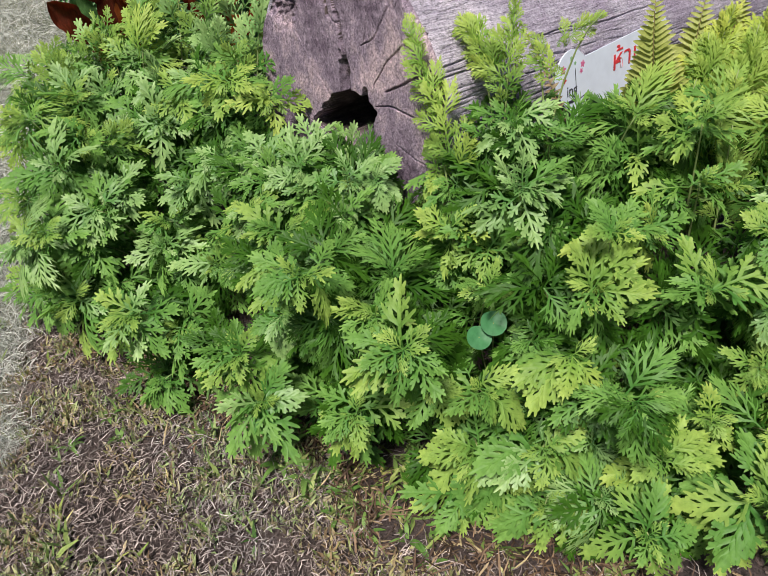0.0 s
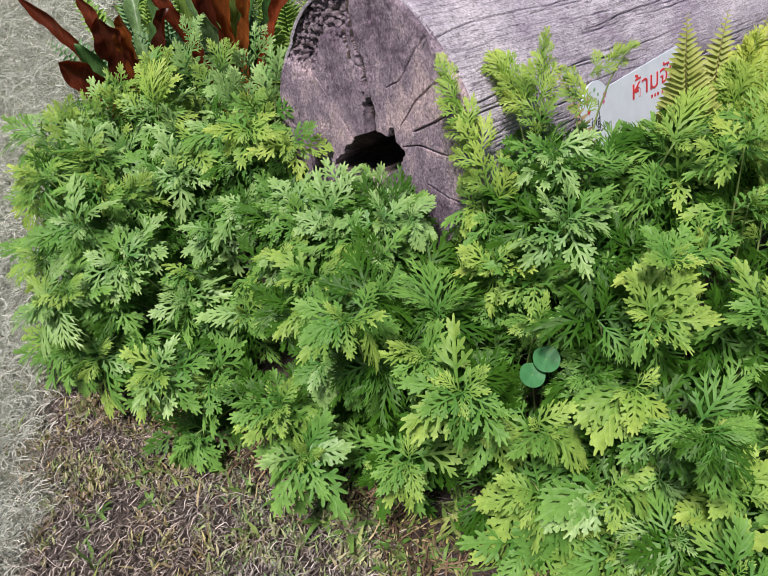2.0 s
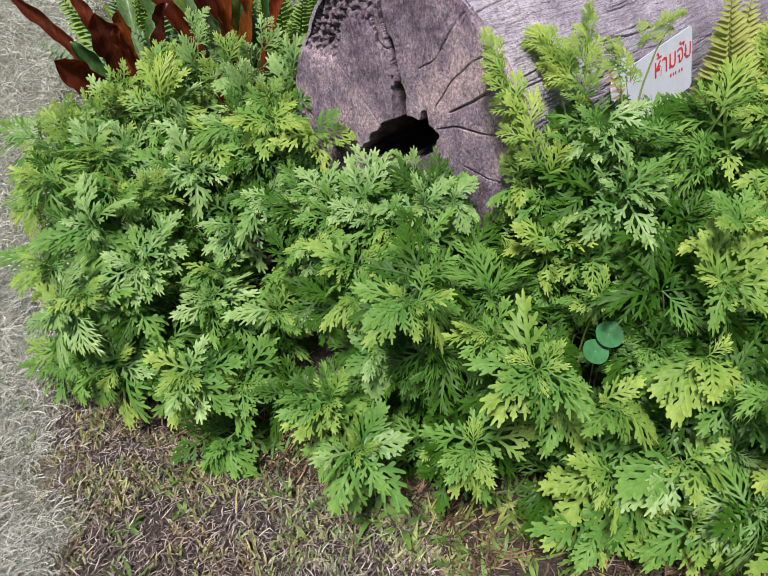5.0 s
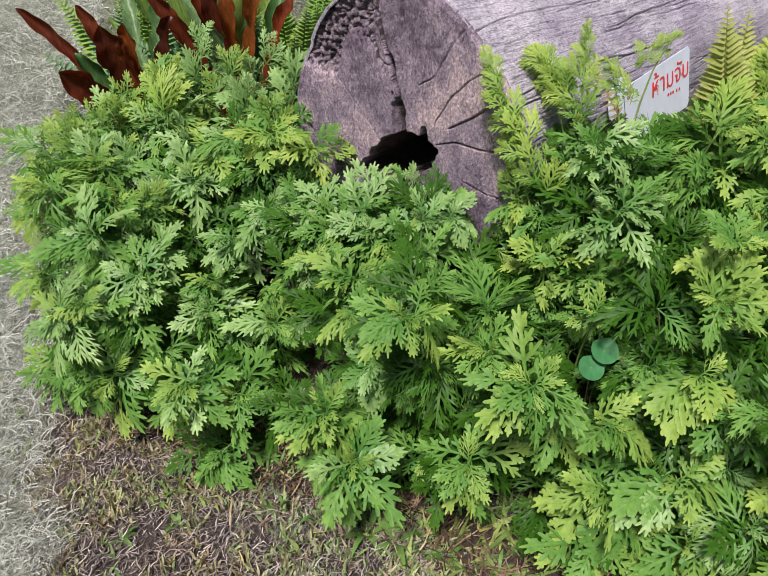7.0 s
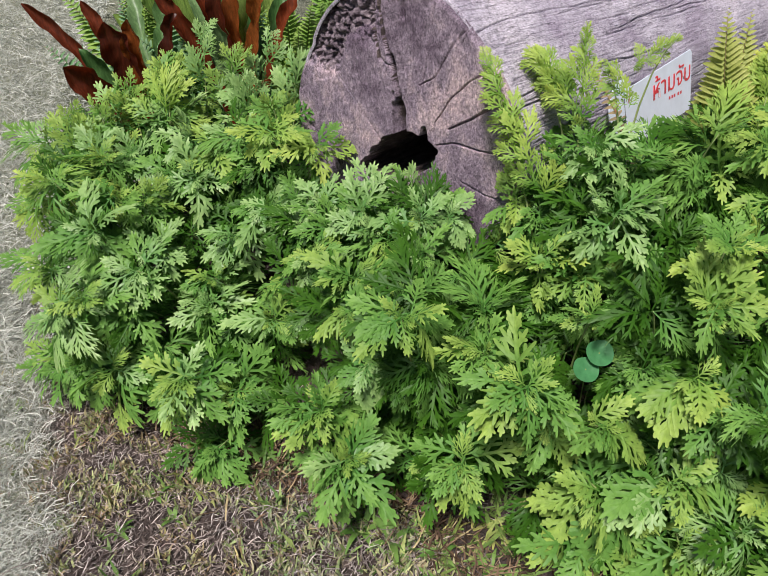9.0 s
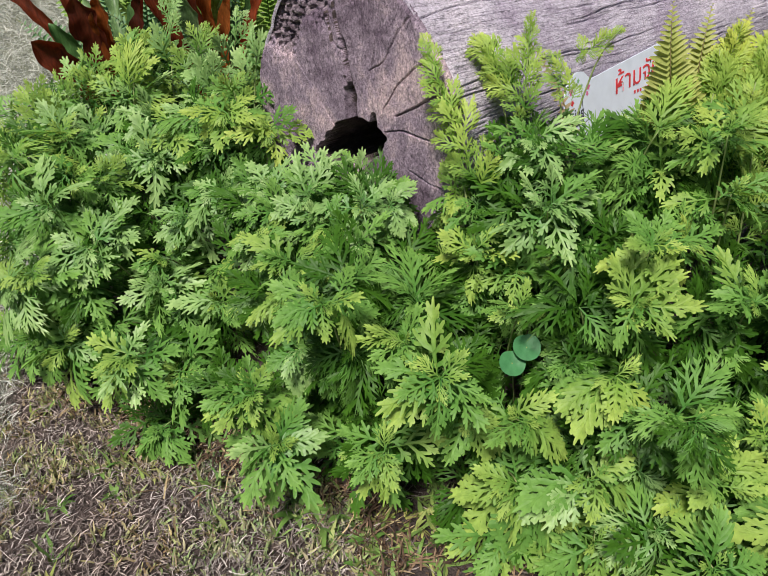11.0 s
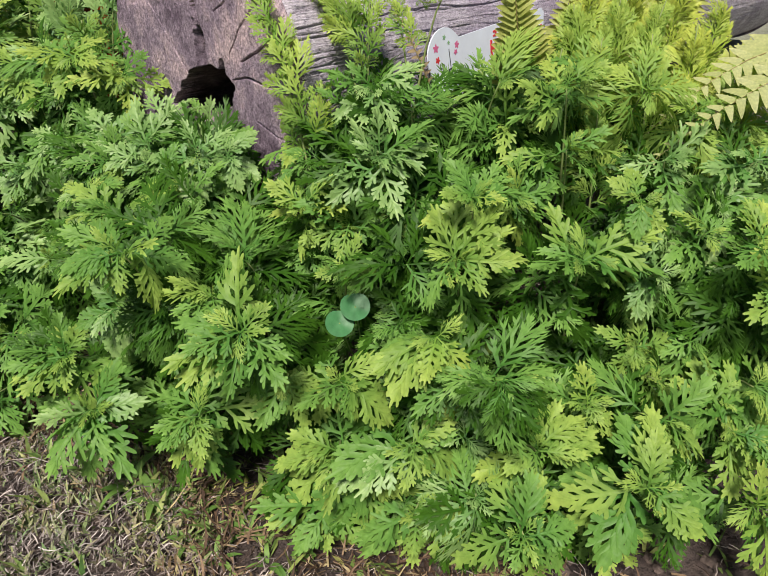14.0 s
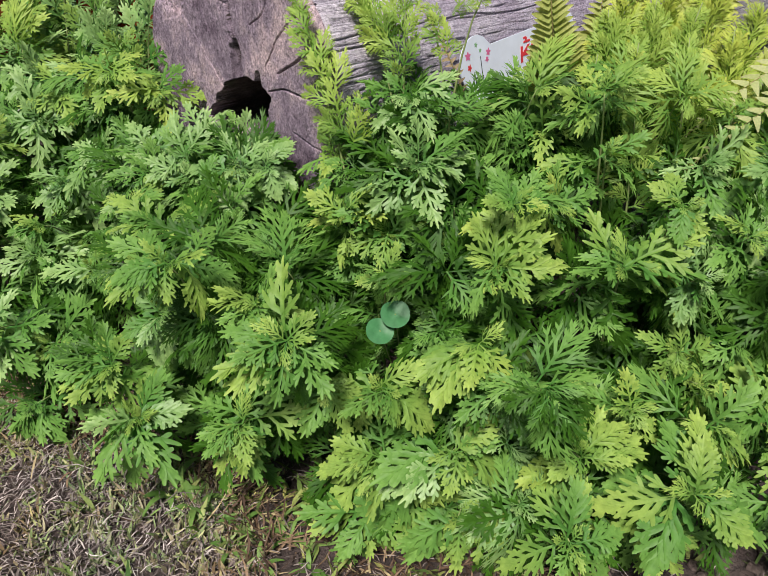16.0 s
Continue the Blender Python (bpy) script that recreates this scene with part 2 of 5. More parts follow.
SIGN_WHITE = plain_material("white_sign_plastic", (0.78, 0.86, 0.98), 0.4)
INK_RED = plain_material("red_ink", (0.70, 0.04, 0.05), 0.5)
INK_BLACK = plain_material("black_ink", (0.03, 0.03, 0.05), 0.5)
INK_PINK = plain_material("pink_ink", (0.72, 0.16, 0.34), 0.5)
INK_GREEN = plain_material("green_ink", (0.25, 0.50, 0.25), 0.5)
CLOD = plain_material("soil_clod", (0.15, 0.112, 0.095), 0.95, 0.5)

# ---- building tools ----
rng = np.random.default_rng(7)


def mesh_from(name, verts, faces, mats, smooth=True):
    me = bpy.data.meshes.new(name)
    me.from_pydata([tuple(v) for v in verts], [], [tuple(f) for f in faces])
    for m in mats if isinstance(mats, (list, tuple)) else [mats]:
        me.materials.append(m)
    if smooth:
        me.polygons.foreach_set("use_smooth", [True] * len(me.polygons))
    me.update()
    return me


def fast_mesh(name, verts, faces, mat, smooth=False):
    """A mesh from arrays: verts (n, 3), faces (m, 3 or 4)."""
    me = bpy.data.meshes.new(name)
    n, k = faces.shape
    me.vertices.add(len(verts))
    me.vertices.foreach_set("co", np.ascontiguousarray(verts, dtype=np.float32).ravel())
    me.loops.add(n * k)
    me.loops.foreach_set("vertex_index", np.ascontiguousarray(faces, dtype=np.int32).ravel())
    me.polygons.add(n)
    me.polygons.foreach_set("loop_start", np.arange(0, n * k, k, dtype=np.int32))
    if smooth:
        me.polygons.foreach_set("use_smooth", np.ones(n, dtype=bool))
    me.materials.append(mat)
    me.update(calc_edges=True)
    me.validate()
    return me


def child(name, me, parent, m=None, label=""):
    ob = new(name, me)
    ob.parent = parent
    if m is not None:
        ob.matrix_basis = m
    return tagged(ob, label)


def vnoise(x, y, seed=0):
    """Smooth value noise of two arrays, 0 to 1."""
    xi, yi = np.floor(x).astype(np.int64), np.floor(y).astype(np.int64)
    fx, fy = x - xi, y - yi
    fx, fy = fx * fx * (3 - 2 * fx), fy * fy * (3 - 2 * fy)

    def at(a, b):
        q = (a * 374761393 + b * 668265263 + seed * 2147483647) & 0xFFFFFFFF
        q = ((q ^ (q >> 13)) * 1274126177) & 0xFFFFFFFF
        return ((q ^ (q >> 16)) & 0xFFFF) / 65535.0

    return (at(xi, yi) * (1 - fx) + at(xi + 1, yi) * fx) * (1 - fy) + (at(xi, yi + 1) * (1 - fx) + at(xi + 1, yi + 1) * fx) * fy


def fbm(x, y, octaves=4, seed=0):
    out, amp, total = 0, 1.0, 0
    for k in range(octaves):
        out, total = out + amp * vnoise(x * 2**k, y * 2**k, seed + k), total + amp
        amp *= 0.5
    return out / total


def smooth01(v):
    v = np.clip(v, 0, 1)
    return v * v * (3 - 2 * v)


# ---- the ground: lawn, and a bed heaped against the log ----
FRONT_X = np.array([-1.6, -1.25, -0.92, -0.62, -0.30, 0.0, 0.35, 0.7, 1.4])
FRONT_Y = np.array([2.6, 1.75, 1.52, 1.22, 1.05, 0.95, 0.84, 0.76, 0.70])


def bed_depth(x, y):
    return (y - np.interp(x, FRONT_X, FRONT_Y)) * 0.8


def heap(x, y):
    """Dead wiry grass piled up beside the bed."""
    return 0.50 * np.clip(y - 1.45, 0, 2.6) * smooth01((-0.08 * y - 0.92 + 1.2 * np.clip(y - 2.9, 0, 1.0) - x) / 0.30) * (1 - smooth01((np.hypot(x + 1.6, y - 3.0) - 2.0) / 1.2))


def ground_z(x, y):
    x, y = np.asarray(x, float), np.asarray(y, float)
    d = bed_depth(x, y)
    bed = 0.36 * smooth01((d - 0.02) / 0.36) * smooth01((x + 1.5) / 0.5) * (1 - smooth01((np.hypot(x - 1.0, y - 2.4) - 2.2) / 1.2))
    return bed + heap(x, y) + 0.012 * (fbm(x * 6, y * 6, 3, 5) - 0.5) + 0.008 * (fbm(x * 30, y * 30, 2, 9) - 0.5)


def lawn_share(x, y):
    """1 on the pale dry lawn beside the bed, 0 on the worn turf before it."""
    edge = np.clip(-1.00 - 0.40 * (y - 1.05), -1.17, -0.88) + 0.20 * (fbm(x * 5, y * 5, 3, 21) - 0.5)
    far = smooth01((np.hypot(x, y - 1.2) + 0.6 * (fbm(x * 2, y * 2, 3, 22) - 0.5) - 1.75) / 0.7)
    return np.maximum(smooth01((edge - x) / 0.12), far)


def build_ground():
    def axis(lo, hi, step, reach):
        mid = np.arange(lo, hi + step / 2, step)
        grow, s, out = [], step, 0.0
        while out < reach:
            s *= 1.35
            out += s
            grow.append(out)
        grow = np.array(grow)
        return np.concatenate([lo - grow[::-1], mid, hi + grow])

    xs, ys = axis(-2.2, 2.6, 0.02, 400.0), axis(-0.2, 3.4, 0.02, 400.0)
    X, Y = np.meshgrid(xs, ys)
    Z = ground_z(X, Y)
    nx, ny = len(xs), len(ys)
    idx = np.arange(nx * ny).reshape(ny, nx)
    faces = np.stack([idx[:-1, :-1], idx[:-1, 1:], idx[1:, 1:], idx[1:, :-1]], -1).reshape(-1, 4)
    me = fast_mesh("ground", np.stack([X, Y, Z], -1).reshape(-1, 3), faces, SOIL, True)
    att = me.attributes.new("lawn", "FLOAT", "POINT")
    att.data.foreach_set("value", lawn_share(X, Y).ravel().astype(np.float32))
    return tagged(new("ground", me), "brown garden soil with worn turf and pale dry lawn", "ground", kind="structure")


build_ground()


# ---- the log ----
LOG_C = Vector((-0.137, 1.45, 0.70))
LOG_A = Vector((0.761, 0.649, 0.0)).normalized()
LOG_H = Vector((LOG_A.y, -LOG_A.x, 0.0))
LOG_R, LOG_LEN = 0.35, 3.7


def rim(theta):
    """The trunk's radius by the angle round it, uneven."""
    return LOG_R * (1 + 0.022 * np.sin(2 * theta + 0.6) + 0.016 * np.sin(3 * theta + 2.0) + 0.010 * np.sin(7 * theta) + 0.02 * (fbm(theta * 4 + 20, theta * 0 + 3, 3, 31) - 0.5))


def line_near(u, v, pts):
    best = np.full(u.shape, 9.0)
    for (x0, y0), (x1, y1) in zip(pts[:-1], pts[1:]):
        dx, dy = x1 - x0, y1 - y0
        k = np.clip(((u - x0) * dx + (v - y0) * dy) / (dx * dx + dy * dy), 0, 1)
        best = np.minimum(best, np.hypot(u - x0 - k * dx, v - y0 - k * dy))
    return best


CRACKS = [
    (0.0034, 0.022, [(-0.257, 0.254), (-0.19, 0.18), (-0.139, 0.133), (-0.061, 0.039), (-0.034, 0.001)]),
    (0.0080, 0.110, [(0.022, 0.195), (0.031, 0.165), (0.027, 0.140), (0.037, 0.110), (0.033, 0.080), (0.043, 0.050), (0.048, 0.010)]),
    (0.0070, 0.100, [(0.020, 0.120), (0.026, 0.085), (0.022, 0.055), (0.030, 0.010)]),
    (0.0060, 0.060, [(0.041, 0.150), (0.046, 0.115), (0.044, 0.075)]),
    (0.0018, 0.016, [(0.262, 0.272), (0.200, 0.222), (0.150, 0.160), (0.105, 0.138)]),
    (0.0048, 0.026, [(0.330, 0.122), (0.285, 0.102), (0.225, 0.072), (0.180, 0.052)]),
    (0.0030, 0.020, [(0.344, 0.012), (0.250, 0.016), (0.190, 0.024), (0.142, 0.014)]),
    (0.0060, 0.060, [(-0.036, 0.335), (-0.028, 0.270), (-0.018, 0.225), (-0.012, 0.195)]),
    (0.0070, 0.080, [(0.004, 0.340), (0.002, 0.280), (0.010, 0.228), (0.022, 0.195)]),
    (0.0150, 0.034, [(0.078, 0.330), (0.072, 0.300), (0.070, 0.275)]),
    (0.0035, 0.020, [(-0.012, 0.195), (0.012, 0.180), (0.030, 0.170)]),
    (0.0020, 0.014, [(-0.30, 0.02), (-0.20, -0.04), (-0.11, -0.08)]),
    (0.0022, 0.016, [(0.30, 0.185), (0.235, 0.150), (0.190, 0.118), (0.145, 0.062)]),
    (0.0018, 0.012, [(0.16, 0.30), (0.13, 0.20), (0.11, 0.13)]),
    (0.0020, 0.014, [(0.330, -0.085), (0.270, -0.080), (0.210, -0.060)]),
    (0.0016, 0.010, [(-0.09, 0.230), (-0.070, 0.160), (-0.045, 0.100)]),
]


def build_log():
    body = new("log", None)
    body.matrix_basis = Matrix(((LOG_A.x, LOG_H.x, 0, LOG_C.x), (LOG_A.y, LOG_H.y, 0, LOG_C.y), (0, 0, 1, LOG_C.z), (0, 0, 0, 1)))
    tagged(body, "big weathered grey fallen log with a cracked, hollow sawn end", "log")
    # sawn end, with its hollow, cracks and crumbled upper rim
    nr, na = 205, 860
    rr = np.linspace(0.012, 1.0, nr)
    th = np.linspace(0, 2 * np.pi, na, endpoint=False)
    R, T = np.meshgrid(rr, th, indexing="ij")
    rad = rim(T) * R
    U, V = rad * np.cos(T), rad * np.sin(T)
    wob_u, wob_v = 0.016 * (fbm(U * 22, V * 22, 3, 40) - 0.5), 0.016 * (fbm(U * 22, V * 22, 3, 44) - 0.5)
    hu, hv = U + wob_u, V + wob_v
    jag_u, jag_v = 0.026 * (fbm(U * 40, V * 12, 3, 46) - 0.5), 0.026 * (fbm(U * 18, V * 40, 3, 47) - 0.5)
    hu, hv = hu + jag_u, hv + jag_v
    # slanting hollow: tall at its right, running out low to the left
    ang = radians(28)
    px, py = (hu - 0.012) * math.cos(ang) + (hv + 0.036) * math.sin(ang), -(hu - 0.012) * math.sin(ang) + (hv + 0.036) * math.cos(ang)
    hole = 1 - np.hypot(px / 0.135, (py + 0.02 * px / 0.125) / (0.052 + 0.10 * np.clip(px, -0.1, 0.1)))
    hole = np.maximum(hole, 1 - np.hypot((hu - 0.112) / 0.011, (hv - 0.022) / 0.036))
    # ragged split rising from the hollow to the upper rim
    for wide, pts in ((0.0120, [(0.046, 0.000), (0.036, 0.035), (0.034, 0.085)]), (0.0062, [(0.034, 0.085), (0.036, 0.110), (0.028, 0.140), (0.031, 0.165), (0.022, 0.195)]), (0.0034, [(0.022, 0.195), (0.010, 0.228), (0.002, 0.280), (0.004, 0.340)]), (0.0026, [(-0.012, 0.195), (-0.018, 0.225), (-0.028, 0.270), (-0.036, 0.335)])):
        d = line_near(U + 0.5 * wob_u + 0.35 * jag_u, V + 0.5 * wob_v + 0.35 * jag_v, pts)
        hole = np.maximum(hole, 0.12 * (1 - d / (wide * (1.15 + 1.3 * fbm(U * 60, V * 25, 2, 49)))))
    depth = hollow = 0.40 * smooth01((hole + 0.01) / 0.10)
    for width, deep, pts in CRACKS:
        d = line_near(U + 0.35 * wob_u + 0.10 * jag_u, V + 0.35 * wob_v + 0.10 * jag_v, pts)
        width = width * (0.10 + 1.2 * fbm(U * 25, V * 25, 2, 48))
        depth = np.maximum(depth, deep * 0.6 * (1 - smooth01((d - width * 0.12) / (width * 0.30 + 0.0012))))
    rough = 0.004 * (fbm(U * 45, V * 45, 4, 50) - 0.5) + 0.003 * (fbm(U * 130, V * 40, 3, 52) - 0.5)
    crumble = smooth01((V - 0.205 - 0.30 * U + 0.13 * (fbm(U * 11, V * 11, 4, 60) - 0.5)) / 0.07) * (1 - smooth01((U + 0.05) / 0.06))
    lumps = np.abs(fbm(U * 85 + 0.25 * V * 60, V * 60, 4, 61) - 0.5) * 2
    depth = depth + crumble * (0.004 + 0.055 * np.clip(0.40 - lumps, 0, 1)) + 0.02 * crumble * fbm(U * 16, V * 16, 3, 63)
    edge = 0.012 * smooth01((R - 0.955) / 0.045) ** 2
    X = depth + rough + edge
    verts = np.stack([X, U, V], -1).reshape(-1, 3)
    idx = np.arange(nr * na).reshape(nr, na)
    nxt = np.roll(idx, -1, axis=1)
    faces = np.stack([idx[:-1], idx[1:], nxt[1:], nxt[:-1]], -1).reshape(-1, 4)
    verts = np.vstack([verts, [[float(X[0].mean()), 0, 0]]])
    centre = len(verts) - 1
    cap = np.stack([np.full(na, centre), idx[0], nxt[0], nxt[0]], -1)
    me = bpy.data.meshes.new("sawn_end")
    me.from_pydata(verts.tolist(), [], faces.tolist() + [(int(c[0]), int(c[1]), int(c[2])) for c in cap])
    me.materials.append(WOOD_END)
    me.materials.append(WOOD_ROT_SHADED)
    me.materials.append(WOOD_CRUMBLE)
    # deep faces of hollow and split take the shade-darkened rotten wood
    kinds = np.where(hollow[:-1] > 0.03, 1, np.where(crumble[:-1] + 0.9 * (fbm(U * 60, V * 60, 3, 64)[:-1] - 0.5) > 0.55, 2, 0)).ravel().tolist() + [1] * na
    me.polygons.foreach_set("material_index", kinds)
    me.polygons.foreach_set("use_smooth", [True] * len(me.polygons))
    me.update()
    child("sawn_end", me, body, label="rough grey sawn end, cracked, with a dark hollow")
    # the trunk's side, split along the grain
    ns = 290
    s = np.concatenate([np.linspace(0.0, 1.6, 210), np.linspace(1.62, LOG_LEN, ns - 210)])
    th2 = np.concatenate([np.linspace(-0.7, 1.9, 620, endpoint=False), np.linspace(1.9, 2 * np.pi - 0.7, 70, endpoint=False)])
    nt_ = len(th2)
    S, T2 = np.meshgrid(s, th2, indexing="ij")
    arc = T2 * LOG_R
    taper = 1 - 0.03 * S / LOG_LEN
    r = rim(T2) * taper
    bend = 0.035 * (fbm(S * 3, arc * 4, 3, 70) - 0.5)
    fine = np.abs(fbm(S * 4.0 + 9, (arc + bend * 0.4) * 120, 2, 73) - 0.5)
    hair = (1 - smooth01(fine / 0.03)) * smooth01((fbm(S * 4, arc * 9, 2, 74) - 0.42) / 0.1)
    r = r - 0.005 * hair + 0.010 * (fbm(S * 2.0, arc * 5, 3, 75) - 0.5) + 0.0022 * (fbm(S * 6, arc * 170, 2, 76) - 0.5)
    g = random.Random(17)
    wob = 0.020 * (fbm(S * 9, arc * 9, 3, 77) - 0.5)
    for k in range(110):
        a0, s0 = g.uniform(-0.6, 1.8) * LOG_R, g.uniform(-0.1, 2.6)
        long = g.uniform(0.10, 0.65) if k < 70 else g.uniform(0.02, 0.07)
        slope = g.uniform(-0.05, 0.05) if k < 70 else g.choice((-1, 1)) * g.uniform(0.4, 1.0)
        width, deep = g.uniform(0.0004, 0.0017), g.uniform(0.005, 0.013)
        near = (np.abs(S - s0) < long + 0.05) & (np.abs(((arc - a0 + 3.5) % 2.199) - 3.5 % 2.199) < 0.2)
        along = np.clip(((S - s0) + slope * (arc - a0)) / (1 + slope * slope), -long / 2, long / 2)
        d = np.hypot(S - s0 - along, arc + wob - a0 - along * slope)
        thin = width * (1 - (2 * along / long) ** 2) + 0.0004
        r = r - np.where(near, deep * (1 - smooth01((d - thin * 0.3) / (thin * 0.7 + 0.0005))), 0.0)
    for width, deep, pts in CRACKS[4:7]:
        a0 = math.atan2(pts[0][1], pts[0][0]) % (2 * math.pi)
        near = np.abs((T2 - a0 + np.pi) % (2 * np.pi) - np.pi - 0.10 * (fbm(S * 5, S * 0 + a0, 3, 80) - 0.5)) * LOG_R
        r = r - 0.009 * (1 - smooth01((near - 0.0003) / 0.0018)) * (1 - smooth01((S - 0.5) / 0.5))
    r = np.where(S < 0.02, r * (1 - 0.03 * (1 - S / 0.02) ** 2), r)
    verts = np.stack([S + 0.012 * (S < 0.001), r * np.cos(T2), r * np.sin(T2)], -1).reshape(-1, 3)
    idx = np.arange(ns * nt_).reshape(ns, nt_)
    nxt = np.roll(idx, -1, axis=1)
    faces = np.stack([idx[:-1], nxt[:-1], nxt[1:], idx[1:]], -1).reshape(-1, 4)
    child("trunk_side", fast_mesh("trunk_side", verts, faces, WOOD_SIDE, True), body, label="silvery grey barkless side split along the grain")
    # far end
    back = [(LOG_LEN, float(LOG_R * 0.97 * math.cos(q)), float(LOG_R * 0.97 * math.sin(q))) for q in np.linspace(0, 2 * np.pi, 64, endpoint=False)]
    child("far_end", mesh_from("far_end", back, [tuple(range(64))], WOOD_END, False), body)
    return body


build_log()


# ---- lacy-leaved bushes ----
def finger(v, f, p0, a, length, w0, w1, z0, tilt, curl, blunt=0.72):
    """A narrow lobe with a rounded end, or a pointed one where blunt is small."""
    d = np.array([math.sin(a), math.cos(a)])
    n = np.array([-d[1], d[0]])
    b = len(v)
    for k, w in ((0.0, w0), (0.70 if blunt > 0.5 else 0.45, w1), (0.93 if blunt > 0.5 else 0.80, w1 * blunt)):
        c = p0 + d * length * k
        for s in (-1, 1):
            q = c + n * w * s
            v.append((q[0], q[1], z0 + w * s * tilt - curl * (length * k) ** 2))
    v.append((*(p0 + d * length), z0 - curl * length**2))
    f += [(b, b + 1, b + 3, b + 2), (b + 2, b + 3, b + 5, b + 4), (b + 4, b + 5, b + 6)]


def blade(v, f, p0, a, length, widths, z0, tilt, curl, crease):
    """A lobe creased along its vein: rows of three points whose half widths are given from base to end."""
    d = np.array([math.sin(a), math.cos(a)])
    n = np.array([-d[1], d[0]])
    b = len(v)
    for k, w in widths:
        c = p0 + d * length * k
        z = z0 - curl * (length * k) ** 2
        for s in (-1, 0, 1):
            q = c + n * w * s
            v.append((q[0], q[1], z + w * s * tilt + (crease * w if s else 0.0)))
    for i in range(len(widths) - 1):
        for s in (0, 1):
            q = b + 3 * i + s
            f.append((q, q + 1, q + 4, q + 3))


def settle(v, g, seed, droop, fold):
    """Bends a flat leaf: folded up along the midrib, cupped, twisted and hanging towards its end."""
    out = []
    twist, cup = g.uniform(-0.35, 0.35), g.uniform(0.7, 1.3)
    for x, y, z in v:
        z = z - droop * y * y + fold * abs(x) - cup * x * x + twist * x * y + 0.022 * math.sin(9 * x + 6 * y + seed)
        out.append((x, y * (1 - 0.10 * droop * y), z))
    return out


def lobed_leaf(name, mat, seed, pairs=4, width=1.0, web=0.055, slim=1.0, deep=0.45, droop=0.35, fold=0.25, forks=4):
    """A leaf one unit long along +y: lobes run together along the midrib (web wide), each split from deep outwards into round-ended fingers."""
    g = np.random.default_rng(seed)
    v, f = [], []
    blade(v, f, np.array([0.0, 0.0]), 0.0, 1.0, ((0.0, 0.012), (0.16, 0.014), (0.32, web * 0.8), (0.55, web), (0.72, web * 0.8), (0.88, 0.030 * slim), (0.97, 0.022 * slim), (1.0, 0.008)), 0.004, 0.0, 0.0, 0.35)
    arms = []
    for i in range(pairs):
        k = i / (pairs - 1)
        long = width * (0.27 + 0.17 * math.sin(math.pi * min(1.0, k * 0.80 + 0.20)) - 0.06 * k)
        for side in (-1, 1):
            arms.append((0.19 + 0.50 * k + g.uniform(-0.025, 0.025), side * radians(58 - 31 * k + g.uniform(-6, 6)), long * g.uniform(0.86, 1.12)))
    arms += [(0.74, radians(26), 0.22), (0.76, radians(-26), 0.21)]
    for n, (y, a, ln) in enumerate(arms):
        p = np.array([0.0, y])
        d = np.array([math.sin(a), math.cos(a)])
        tilt, curl, z0 = g.uniform(-0.35, 0.35), g.uniform(0.0, 0.9), 0.0011 * n - 0.006
        w = 0.028 * slim
        blade(v, f, p, a, ln, ((0.0, web * 0.75), (0.38, 0.8 * web + 0.2 * w), (0.72, w), (0.92, w * 0.86), (1.0, w * 0.35)), z0, tilt, curl, 0.4)
        for at, spread, share in ((deep, 38, 0.38), (deep + 0.05, -38, 0.37), (deep + 0.25, 30, 0.28), (deep + 0.29, -30, 0.26))[:forks]:
            if ln < 0.24 and at > deep + 0.2:
                continue
            finger(v, f, p + d * ln * at, a + radians(spread * g.uniform(0.78, 1.2)), ln * share * g.uniform(0.8, 1.2), w * 1.0, w * 1.0, z0 - curl * (ln * at) ** 2 + 0.0004, tilt, curl * 0.6, 0.74)
    return mesh_from(name, settle(v, g, seed, droop, fold), f, mat)


def spiky_leaf(name, mat, seed, pairs=5, droop=0.5, fold=0.5):
    """A leaf cut into long, narrow, pointed fingers that sweep forward and hang a little."""
    g = np.random.default_rng(seed)
    v, f = [], []
    finger(v, f, np.array([0.0, 0.0]), 0.0, 1.0, 0.012, 0.026, 0.0, 0.0, 0.0, 0.4)
    for i in range(pairs):
        k = i / (pairs - 1)
        for side in (-1, 1):
            y, a = 0.18 + 0.52 * k + g.uniform(-0.025, 0.025), side * radians(44 - 22 * k + g.uniform(-8, 8))
            ln = (0.48 + 0.10 * math.sin(math.pi * k) - 0.16 * k) * g.uniform(0.85, 1.15)
            p, d = np.array([0.0, y]), np.array([math.sin(a), math.cos(a)])
            tilt, curl = g.uniform(-0.6, 0.6), g.uniform(0.2, 1.1)
            finger(v, f, p, a, ln, 0.016, 0.025, 0.0, tilt, curl, 0.42)
            for at, spread, share in ((0.36, 30, 0.42), (0.44, -28, 0.42), (0.66, 24, 0.28), (0.70, -24, 0.26)):
                finger(v, f, p + d * ln * at, a + radians(spread * g.uniform(0.7, 1.2)), ln * share * g.uniform(0.75, 1.25), 0.013, 0.018, -curl * (ln * at) ** 2, tilt, curl, 0.42)
    return mesh_from(name, settle(v, g, seed, droop, fold), f, mat)


